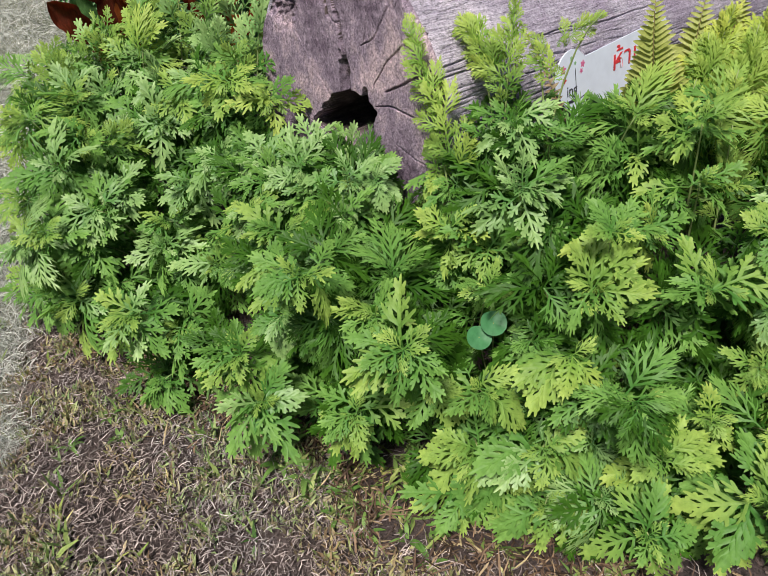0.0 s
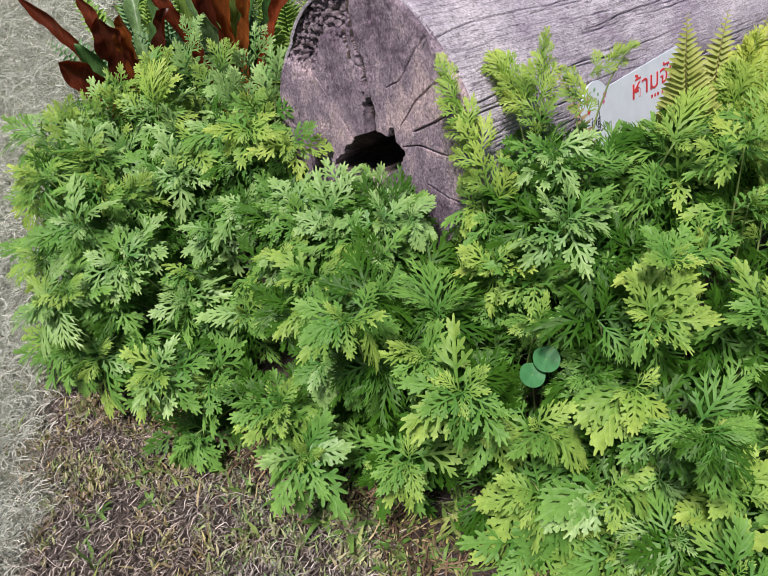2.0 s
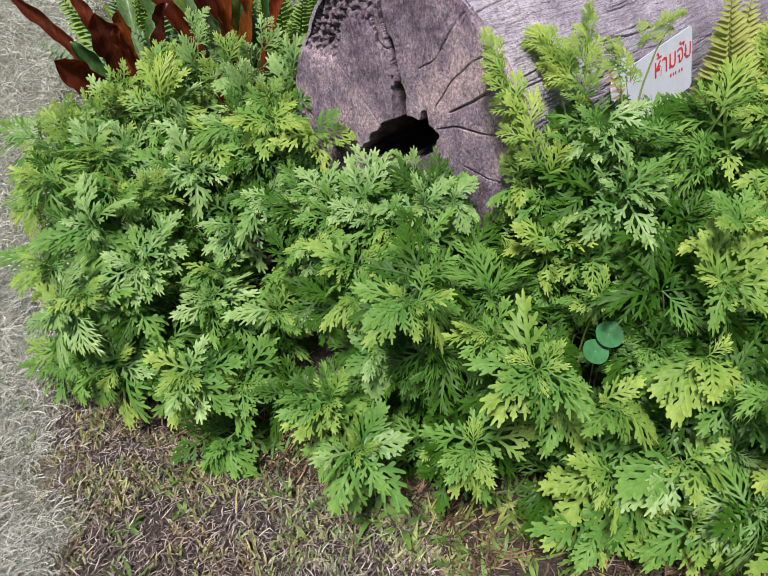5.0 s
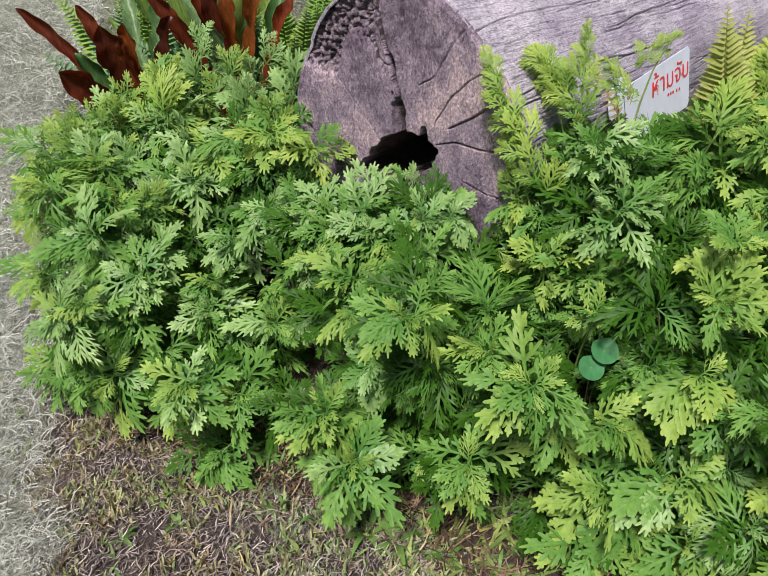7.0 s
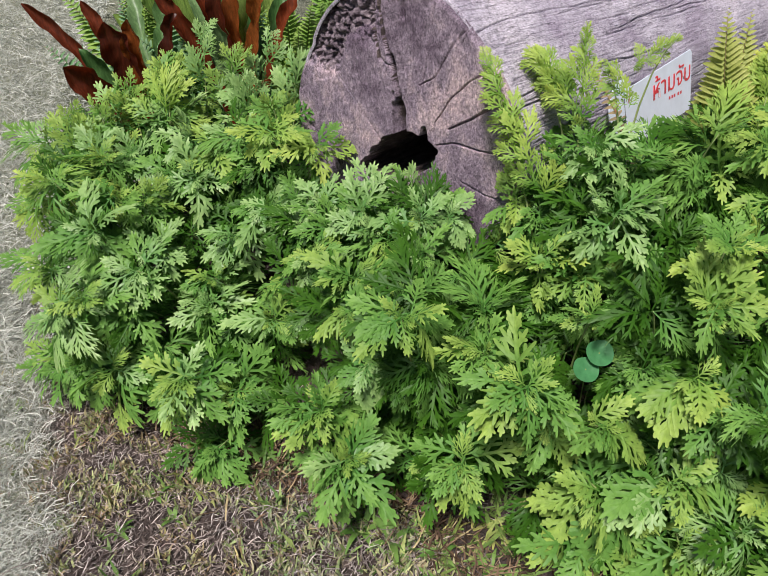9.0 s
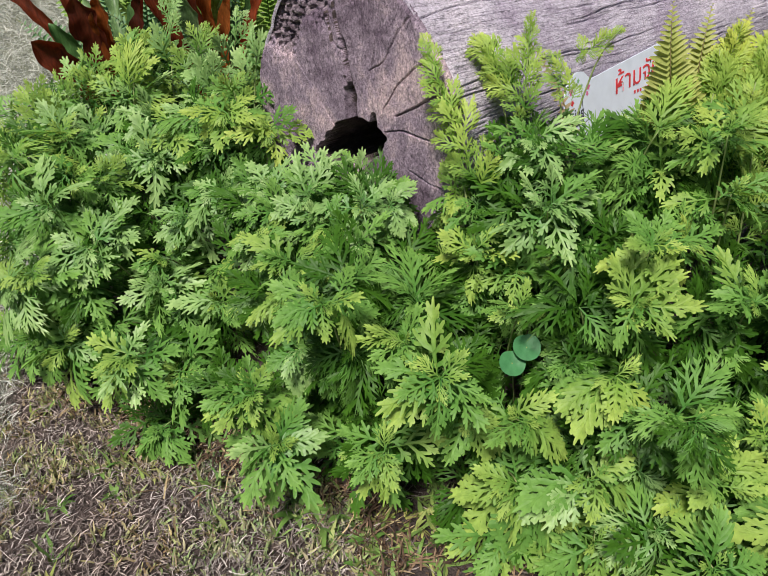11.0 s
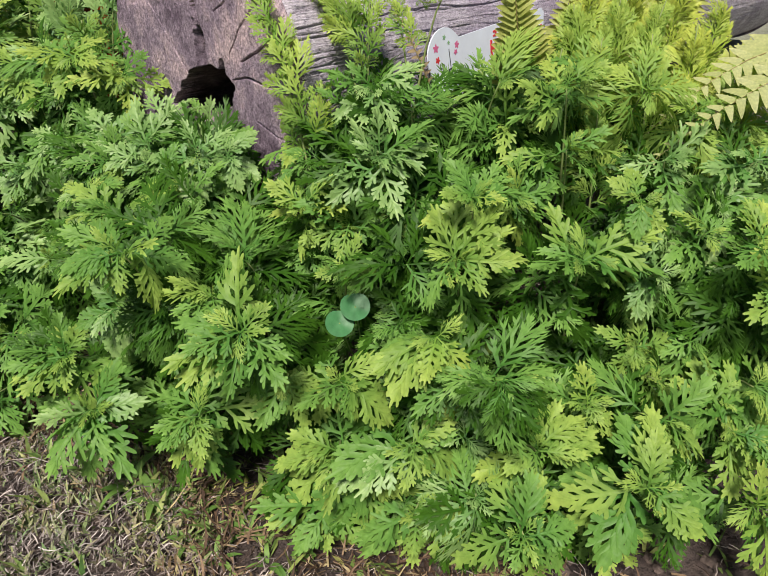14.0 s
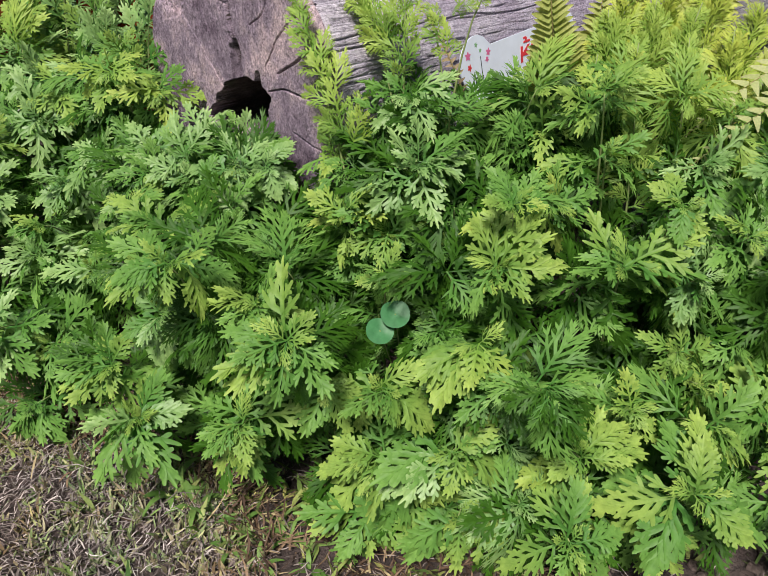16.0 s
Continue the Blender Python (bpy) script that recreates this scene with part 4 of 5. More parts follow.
def build_bushes():
    g = random.Random(5)
    plants = []
    for x, y in PLANTS:
        p = new("lacy_leaf_bush", None)
        p.matrix_basis = pose(x, y, float(ground_z(x, y)))
        tagged(p, "bright green leafy bush with finely cut feathery leaves" if x > -0.3 else "deep green leafy bush with finely cut feathery leaves", "bush", "bushes round the log")
        plants.append(p)

    def stem_to(tip, back, upright=False, via=None):
        """A stem from the ground behind the head up to it; gives the plant, the stem and the plant's root."""
        p = min(plants, key=lambda o: (o.matrix_basis.translation.xy - (tip + back).xy).length)
        root = p.matrix_basis.translation
        b = (tip + back).lerp(root, 0.1 if upright else 0.4)
        run = Vector((b.x - tip.x, b.y - tip.y, 0))
        if run.length > 0.24:
            b = tip + run * (0.24 / run.length)
        if (b - LOG_C).dot(LOG_H) < LOG_R + 0.02 and (b - LOG_C).dot(LOG_A) > -0.02:
            if tip.x < 0.0:
                b -= LOG_A * ((b - LOG_C).dot(LOG_A) + 0.06)
            else:
                b -= LOG_H * ((b - LOG_C).dot(LOG_H) - LOG_R - 0.02)
        b.z = float(ground_z(b.x, b.y)) - 0.01
        h = max(tip.z - b.z, 0.05)
        mid = via if via is not None else b.lerp(tip, 0.45) + Vector((0, 0, h * 0.33))
        pts = [b * (1 - t) ** 2 + mid * 2 * t * (1 - t) + tip * t * t for t in [i / 8 for i in range(9)]]
        v, f = tube([q - root for q in pts], [0.0036 * (1 - 0.7 * i / 8) for i in range(9)])
        return root, child("stem", mesh_from("stem", v, f, STEM), p), pts

    def leaf(root, stem, at, d, up, ln, kind):
        turn = frame_along(d, up) @ Matrix.Rotation(g.gauss(0, 0.30), 4, "Y")
        child("leaf", g.choice(LEAVES[kind]), stem, Matrix.Translation(at - root) @ turn @ Matrix.Scale(ln, 4))

    def ring(root, stem, at, angles, rise, ln, kinds, axis=OUT, along=0.02):
        for a in angles:
            e = radians(g.uniform(*rise))
            d = (ACROSS * math.cos(a) + BANK * math.sin(a)) * math.cos(e) + axis * math.sin(e)
            q = at - axis * g.uniform(-0.2, 1.0) * along
            long = ln * g.uniform(0.84, 1.16)
            if in_log(q + d * long * 0.7, 0.0) or any((q + d * long * k - SEEDLING - OUT * far).length < 0.042 for k in (0.3, 0.65, 1.0) for far in (0.0, 0.04, 0.08, 0.12, 0.16)):
                continue
            leaf(root, stem, q, d, (axis * 0.7 + Vector((0, 0, 0.5)) + ACROSS * g.uniform(-0.45, 0.45)).normalized(), long, g.choice(kinds))

    def spread(n):
        a = g.uniform(0, 6.28)
        return [a + 6.283 * i / n + g.uniform(-0.3, 0.3) for i in range(n)]

    def head(x, y, z, size, code, hours=""):
        tip = Vector((x, y, z)) - OUT * 0.012
        cut = code[1]
        shades = SHADES["d" if code[0] == "y" and x < -0.3 else code[0]]
        kinds = [q + cut for q in shades] * 2 + [q + "c" for q in shades if cut == "b" and code[0] != "Y"]
        tone = shades[1]
        dark = DARKER[tone]
        root, stem, pts = stem_to(tip, Vector((0.03, 0.14, 0)))
        fan = [radians(90 - 30 * float(q) + g.uniform(-11, 11)) for q in hours.split()] or spread(6)
        g.shuffle(fan)
        way = sum((ACROSS * math.cos(a) + BANK * math.sin(a) for a in fan), Vector()) / len(fan)
        axis = (OUT + way * 0.7 + Vector((g.uniform(-0.3, 0.3), g.uniform(-0.2, 0.2), g.uniform(-0.1, 0.35)))).normalized()
        ring(root, stem, tip, fan[:6], (-2, 42), size * 1.10, kinds, axis, 0.045)
        ring(root, stem, tip + axis * 0.02, fan[6:9], (15, 50), size * 0.75, kinds, axis, 0.02)
        ring(root, stem, tip, spread(3), (35, 75), size * 0.5, [tone + "c", tone + "f"], axis, 0.0)
        # lower leaves step darker, painting the shade inside the head
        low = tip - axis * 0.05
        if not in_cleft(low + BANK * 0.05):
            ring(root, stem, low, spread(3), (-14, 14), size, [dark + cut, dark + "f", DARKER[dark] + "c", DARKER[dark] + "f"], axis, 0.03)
        # innermost leaves all in the dark tone, as painted shade
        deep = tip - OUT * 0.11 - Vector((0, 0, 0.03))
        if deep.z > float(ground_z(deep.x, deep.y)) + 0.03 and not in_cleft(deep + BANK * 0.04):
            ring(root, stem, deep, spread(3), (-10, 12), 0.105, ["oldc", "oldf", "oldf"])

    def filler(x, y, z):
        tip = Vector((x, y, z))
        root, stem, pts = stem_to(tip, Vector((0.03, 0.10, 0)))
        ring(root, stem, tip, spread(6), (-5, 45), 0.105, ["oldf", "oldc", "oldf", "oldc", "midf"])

    def plume(tip, low, size, tone):
        """An upright shoot, its leaves close along the stem and swept up."""
        root, stem, pts = stem_to(tip, Vector((low.x - tip.x, low.y - tip.y, 0)) * 1.4, True, low.lerp(tip, -0.15))
        open_habit = tip.x < 0
        n = 11 if open_habit else int(20 * size) + 5
        axis = (tip - low).normalized()
        side = axis.cross(OUT).normalized()
        reach = (tip - low).length
        for i in range(n):
            k = i / (n - 1)
            q = tip - axis * (0.035 * size + (reach - 0.035 * size) * k)
            a = i * 2.39996 + g.uniform(-0.3, 0.3)
            out = side * math.cos(a) + side.cross(axis) * math.sin(a)
            lean = radians((26 + 42 * k if open_habit else 16 + 34 * k) + g.uniform(-8, 8))
            d = axis * math.cos(lean) + out * math.sin(lean)
            name = tone if k < 0.65 or tip.x > 0.55 or g.random() < 0.4 else DARKER[tone]
            ln = 0.062 + 0.050 * min(1, 2 * k) if open_habit else (0.038 + 0.036 * min(1, 2 * k)) * (0.25 + 0.75 * size)
            leaf(root, stem, q, d, (OUT * 0.8 + axis * 0.2 + out * 0.3).normalized(), ln * g.uniform(0.85, 1.15), name + g.choice("cccf" if open_habit else "cfff"))

    for h in HEADS:
        head(*h)
    for h in HEADS_EDGE:
        head(*h)
    for x0, y0, z0, x1, y1, z1, size, tone in PLUMES:
        plume(Vector((x0, y0, z0)), Vector((x1, y1, z1)), size, TONES[tone])
    for x, y, z, tone in PLUMES_BACK:
        plume(Vector((x, y, z)), Vector((x + g.uniform(-0.04, 0.04), y + g.uniform(-0.02, 0.03), z - g.uniform(0.15, 0.22))), 1.0, TONES[tone])
    # shoots between and behind the heads, coloured dark for the shade in the gaps
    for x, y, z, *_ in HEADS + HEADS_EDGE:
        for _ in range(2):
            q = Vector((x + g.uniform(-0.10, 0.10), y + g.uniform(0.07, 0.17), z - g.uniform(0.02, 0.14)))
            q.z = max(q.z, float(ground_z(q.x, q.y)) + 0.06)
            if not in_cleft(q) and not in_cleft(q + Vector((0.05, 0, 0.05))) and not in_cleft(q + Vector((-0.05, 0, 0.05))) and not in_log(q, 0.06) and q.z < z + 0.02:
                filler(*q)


build_bushes()


# ---- ferns ----
def leaflet_mesh(name, mat, droop):
    """A blunt leaflet one unit long along +y with a broad, lobed base."""
    rows = ((0.0, 0.05), (0.05, 0.25), (0.20, 0.24), (0.45, 0.195), (0.70, 0.14), (0.90, 0.07), (1.0, 0.02))
    v, f = [], []
    for k, w in rows:
        z = -droop * k * k
        v += [(-w, k, z + 0.03 * math.sin(7 * k)), (0.0, k, z - 0.03), (w, k, z)]
    for i in range(len(rows) - 1):
        b = 3 * i
        f += [(b, b + 1, b + 4, b + 3), (b + 1, b + 2, b + 5, b + 4)]
    return mesh_from(name, v, f, mat)


LEAFLETS = {n: [leaflet_mesh("leaflet_" + n, m, d) for d in (0.1, 0.25, 0.4)] for n, m in (("gold", FERN), ("pale", FERN_PALE), ("lime", FERN_LIME), ("green", FERN_GREEN), ("dry", FERN_DEAD))}


def build_fern(label, tone, fronds, width, group="", pitch=0.020, joined=False):
    base = Vector(fronds[0][0])
    plant = new("fern", None)
    plant.matrix_basis = Matrix.Translation(base)
    tagged(plant, label, "fern", group)
    g = random.Random(len(fronds) + int(base.x * 100))
    for a, b, c, face in fronds:
        a, b, c, face = Vector(a), Vector(b), Vector(c), Vector(face)
        pts = [a * (1 - t) ** 2 + b * 2 * t * (1 - t) + c * t * t for t in [i / 14 for i in range(15)]]
        v, f = tube([p - base for p in pts], [0.0022 * (1 - 0.75 * i / 14) for i in range(15)])
        frond = child("frond", mesh_from("frond", v, f, RACHIS), plant)
        length = sum((pts[i + 1] - pts[i]).length for i in range(14))
        n = int(length / pitch)
        jv, jf = [], []
        for i in range(2, n + 1):
            t = i / n
            p = a * (1 - t) ** 2 + b * 2 * t * (1 - t) + c * t * t
            d = ((b - a) * (1 - t) + (c - b) * t).normalized()
            side = d.cross(face).normalized()
            w = width * min(1.0, 0.5 + 1.6 * t) * min(1.0, 2.6 * (1.03 - t)) * g.uniform(0.9, 1.08)
            for sgn in (-1, 1):
                q = (side * sgn + d * (0.18 + 0.3 * t) - face * g.uniform(-0.1, 0.15)).normalized()
                m = Matrix.Translation(p - base + d * sgn * pitch * 0.22) @ frame_along(q, face + Vector((0, 0, 0.2))) @ Matrix.Scale(w, 4)
                me = g.choice(LEAFLETS[tone])
                if joined:
                    b0 = len(jv)
                    jv += [m @ x.co for x in me.vertices]
                    jf += [tuple(b0 + i for i in x.vertices) for x in me.polygons]
                else:
                    child("leaflet", me, frond, m)
        if joined:
            child("frond_blade", mesh_from("frond_blade", jv, jf, LEAFLETS[tone][0].materials[0]), frond)
    return plant


build_fern("yellow-green sword fern growing between the bushes and the log", "gold", [
    ((0.74, 1.45, 0.38), (0.49, 1.15, 0.68), (0.470, 1.165, 0.945), (-0.45, -0.88, 0.05)),
    ((0.74, 1.45, 0.38), (0.66, 1.40, 0.66), (0.675, 1.40, 0.91), (-0.3, -0.9, 0.3)),
    ((0.74, 1.45, 0.38), (0.72, 1.40, 0.70), (0.74, 1.36, 0.90), (-0.1, -0.9, 0.4)),
    ((0.74, 1.45, 0.38), (0.85, 1.48, 0.70), (1.16, 1.55, 0.95), (-0.3, -0.8, 0.5)),
    ((0.74, 1.45, 0.38), (0.86, 1.50, 0.74), (1.06, 1.50, 0.99), (-0.3, -0.8, 0.4)),
    ((0.74, 1.45, 0.38), (0.90, 1.44, 0.60), (1.22, 1.40, 0.78), (-0.2, -0.8, 0.5)),
    ((0.74, 1.45, 0.38), (0.70, 1.34, 0.60), (0.70, 1.24, 0.80), (-0.2, -0.9, 0.3)),
], 0.062, pitch=0.0125)
build_fern("pale yellow sword fern with arching fronds beside the log", "pale", [
    ((1.60, 1.28, 0.30), (1.17, 1.17, 1.04), (0.73, 1.09, 0.64), (-0.3, -0.6, 0.7)),
    ((1.60, 1.28, 0.30), (1.14, 1.00, 1.06), (0.69, 1.02, 0.59), (-0.3, -0.6, 0.7)),
    ((1.60, 1.28, 0.30), (1.25, 1.00, 0.75), (0.92, 0.90, 0.60), (-0.3, -0.6, 0.7)),
    ((1.60, 1.28, 0.30), (1.40, 1.30, 0.75), (1.50, 1.30, 0.80), (-0.2, -0.6, 0.7)),
    ((1.60, 1.28, 0.30), (1.30, 1.10, 0.60), (1.15, 0.95, 0.55), (-0.2, -0.6, 0.7)),
], 0.066, pitch=0.0255)


# ---- strap-leaved red plants behind ----
def strap_leaf(name, a, b, c, face, width, mat, base, g):
    """A broad wavy-edged strap leaf along a curve, with a channelled middle."""
    n = 44
    v, f = [], []
    phase = g.uniform(0, 6)
    for i in range(n + 1):
        t = i / n
        p = a * (1 - t) ** 2 + b * 2 * t * (1 - t) + c * t * t
        d = ((b - a) * (1 - t) + (c - b) * t).normalized()
        s = d.cross(face).normalized()
        nrm = s.cross(d)
        w = 0.86 * width * (0.55 + 0.9 * t - 0.2 * t * t) * min(1.0, 3.0 * (1.0 - t) ** 0.55 + 0.10) * 0.5
        for k in (-1.0, -0.5, 0.0, 0.5, 1.0):
            wave = (0.011 * math.sin(t * 30 + phase + (1.5 if k > 0 else 0)) + 0.005 * math.sin(t * 71 + 2 * phase + k)) * abs(k) ** 2
            q = p + s * (w * k * (1 + 0.10 * math.sin(t * 47 + phase + k) + (g.uniform(-0.10, 0.06) if abs(k) == 1 else 0))) + nrm * (wave + 0.95 * w * k * k) - base
            v.append(q)
    for i in range(n):
        for k in range(4):
            b0 = 5 * i + k
            f.append((b0, b0 + 1, b0 + 6, b0 + 5))
    return mesh_from(name, v, f, mat)


def build_strap_plant(label, centre, leaves):
    base = Vector(centre)
    plant = new("strap_leaf_plant", None)
    plant.matrix_basis = Matrix.Translation(base)
    tagged(plant, label, "plant", "red-leaved plants behind the bushes")
    g = random.Random(int(base.x * 1000) + 9)
    for tip, width, tone in leaves:
        tip = Vector(tip)
        out = Vector((tip.x - base.x, tip.y - base.y, 0))
        mid = base + out * 0.25 + Vector((0, 0, (tip.z - base.z) * 0.62))
        face = (Vector((-0.15, -1.0, 0.35)) - out.normalized() * 0.3).normalized()
        child("leaf", strap_leaf("strap_leaf", base + out * 0.06, mid, tip, face, width, BROM_RED if tone == "r" else BROM_RED_LIT if tone == "o" else STRAP_BRIGHT if tone == "b" else BROM_GREEN, base, g), plant, label="dark red wavy strap leaf" if tone == "r" else "red wavy strap leaf coloured orange-brown by painted light" if tone == "o" else "green wavy strap leaf")
    return plant


build_strap_plant("rosette of dark red and green wavy strap leaves", (-0.86, 2.18, 0.42), [
    ((-1.16, 2.12, 1.07), 0.040, "r"), ((-1.00, 2.16, 1.06), 0.043, "r"), ((-0.915, 2.06, 1.00), 0.090, "r"), ((-0.845, 2.06, 1.00), 0.060, "o"),
    ((-1.06, 2.02, 0.89), 0.088, "r"), ((-0.72, 2.12, 1.00), 0.047, "r"), ((-0.98, 2.30, 0.98), 0.05, "g"), ((-0.78, 2.34, 1.06), 0.05, "g"), ((-1.02, 2.08, 0.93), 0.05, "g"), ((-0.90, 2.40, 1.1), 0.05, "g"),
])
build_strap_plant("rosette of red-brown and pale green wavy strap leaves", (-0.58, 2.26, 0.42), [
    ((-0.82, 2.24, 1.10), 0.043, "r"), ((-0.66, 2.20, 1.16), 0.050, "r"), ((-0.52, 2.14, 1.14), 0.060, "o"), ((-0.41, 2.06, 1.10), 0.050, "o"), ((-0.60, 2.12, 1.12), 0.05, "r"), ((-0.76, 2.14, 1.06), 0.045, "r"), ((-0.47, 2.20, 1.16), 0.05, "b"), ((-0.72, 2.36, 1.12), 0.05, "g"),
    ((-0.58, 2.40, 1.14), 0.05, "g"), ((-0.44, 2.34, 1.12), 0.05, "g"), ((-0.33, 2.24, 1.02), 0.043, "r"), ((-0.36, 2.36, 1.04), 0.05, "g"), ((-0.60, 2.10, 0.98), 0.06, "g"),
])
build_strap_plant("rosette of long green wavy strap leaves", (-0.72, 2.70, 0.20), [
    ((-1.06, 2.62, 1.00), 0.06, "b"), ((-0.95, 2.58, 1.14), 0.06, "b"), ((-0.84, 2.60, 1.20), 0.06, "b"), ((-0.72, 2.56, 1.22), 0.06, "b"), ((-0.60, 2.58, 1.20), 0.06, "b"), ((-0.48, 2.60, 1.16), 0.06, "b"),
    ((-0.38, 2.62, 1.08), 0.06, "b"), ((-1.00, 2.52, 0.86), 0.055, "b"), ((-0.88, 2.50, 0.94), 0.055, "b"), ((-0.66, 2.48, 1.00), 0.055, "b"), ((-0.52, 2.50, 0.96), 0.055, "b"),
])
build_fern("blue-green fern behind the red strap-leaved plants", "green", [
    ((-0.95, 2.55, 0.30), (-1.02, 2.50, 0.80), (-1.10, 2.42, 1.02), (-0.2, -0.8, 0.5)),
    ((-0.95, 2.55, 0.30), (-0.95, 2.48, 0.85), (-0.96, 2.40, 1.06), (-0.1, -0.8, 0.5)),
    ((-0.95, 2.55, 0.30), (-0.85, 2.50, 0.85), (-0.80, 2.44, 1.08), (0.1, -0.8, 0.5)),
], 0.06)
build_fern("lime green fern beside the log behind the strap leaves", "lime", [
    ((-0.45, 2.75, 0.30), (-0.42, 2.70, 0.80), (-0.40, 2.55, 1.02), (0.1, -0.8, 0.5)),
    ((-0.45, 2.75, 0.30), (-0.36, 2.70, 0.80), (-0.30, 2.52, 0.98), (0.1, -0.8, 0.5)),
    ((-0.45, 2.75, 0.30), (-0.50, 2.70, 0.80), (-0.52, 2.55, 1.04), (0.1, -0.8, 0.5)),
    ((-0.45, 2.75, 0.30), (-0.32, 2.66, 0.70), (-0.26, 2.50, 0.88), (0.1, -0.8, 0.5)),
    ((-0.45, 2.75, 0.30), (-0.40, 2.60, 0.72), (-0.36, 2.44, 0.90), (0.1, -0.8, 0.5)),
    ((-0.45, 2.75, 0.30), (-0.48, 2.60, 0.78), (-0.46, 2.46, 0.98), (0.1, -0.8, 0.5)),
], 0.06)


_g = random.Random(41)
for _x0, _y0, _tone, _say in ((-1.05, 2.78, "lime", "lime green fern filling the gaps behind strap leaves"), (-0.80, 2.84, "lime", "lime green fern filling the gaps behind strap leaves"), (-0.58, 2.88, "lime", "lime green fern filling the gaps behind strap leaves"), (-0.30, 2.92, "lime", "lime green fern close beside the log"), (-0.95, 2.36, "green", "blue-green fern low among the strap leaves"), (-0.66, 2.44, "green", "blue-green fern low among the strap leaves")):
    _fronds = []
    for _k in range(9):
        _dx, _top = _g.uniform(-0.26, 0.26), _g.uniform(0.75, 1.22) if _tone == "lime" else _g.uniform(0.75, 0.98)
        _fronds.append(((_x0, _y0, 0.30), (_x0 + _dx * 0.4, _y0 - 0.02, 0.30 + 0.75 * (_top - 0.30)), (_x0 + _dx, _y0 - _g.uniform(0.06, 0.22), _top), (_g.uniform(-0.3, 0.3), -0.8, 0.5)))
    build_fern(_say, _tone, _fronds, 0.062, "ferns behind the red-leaved plants", pitch=0.022, joined=True)


# ---- round-leaved seedling ----
def build_round_plant():
    base = Vector((0.20, 1.00, float(ground_z(0.20, 1.00))))
    plant = new("round_leaf_seedling", None)
    plant.matrix_basis = Matrix.Translation(base)
    tagged(plant, "small seedling with smooth round blue-green leaves", "seedling")
    g = random.Random(3)
    for c, r in (((0.165, 0.897, 0.428), 0.0255), ((0.137, 0.886, 0.404), 0.0245)):
        c = Vector(c)
        v, f = tube([Vector((0, 0, 0)), (c - base) * 0.5 + Vector((0, 0.03, 0.02)), c - base], [0.002, 0.0016, 0.0012])
        child("stem", mesh_from("stem", v, f, STEM), plant)
        m = frame_along(Vector((g.uniform(-0.3, 0.3), 1, 0.9)), Vector((0.1, -0.9, 0.35)))
        v, f = [(0, 0, -0.08 * r)], []
        for ring in (0.5, 1.0):
            for k in range(28):
                a = 2 * math.pi * k / 28
                q = ring * (1 - 0.12 * max(0.0, math.cos(a - math.pi / 2)) ** 8)
                v.append((r * q * math.cos(a), r * q * math.sin(a), r * (0.10 * ring + 0.04 * math.sin(3 * a) * ring)))
        for k in range(28):
            n = (k + 1) % 28
            f += [(0, 1 + k, 1 + n), (1 + k, 29 + k, 29 + n, 1 + n)]
        child("leaf", mesh_from("round_leaf", v, f, ROUND), plant, Matrix.Translation(c - base) @ m)


build_round_plant()


# ---- the sign against the log ----
def flat_text(name, body, size, mat, parent, m, label=""):
    cu = bpy.data.curves.new(name, "FONT")
    cu.body, cu.size, cu.extrude = body, size, 0.0004
    cu.materials.append(mat)
    return child(name, cu, parent, m, label)


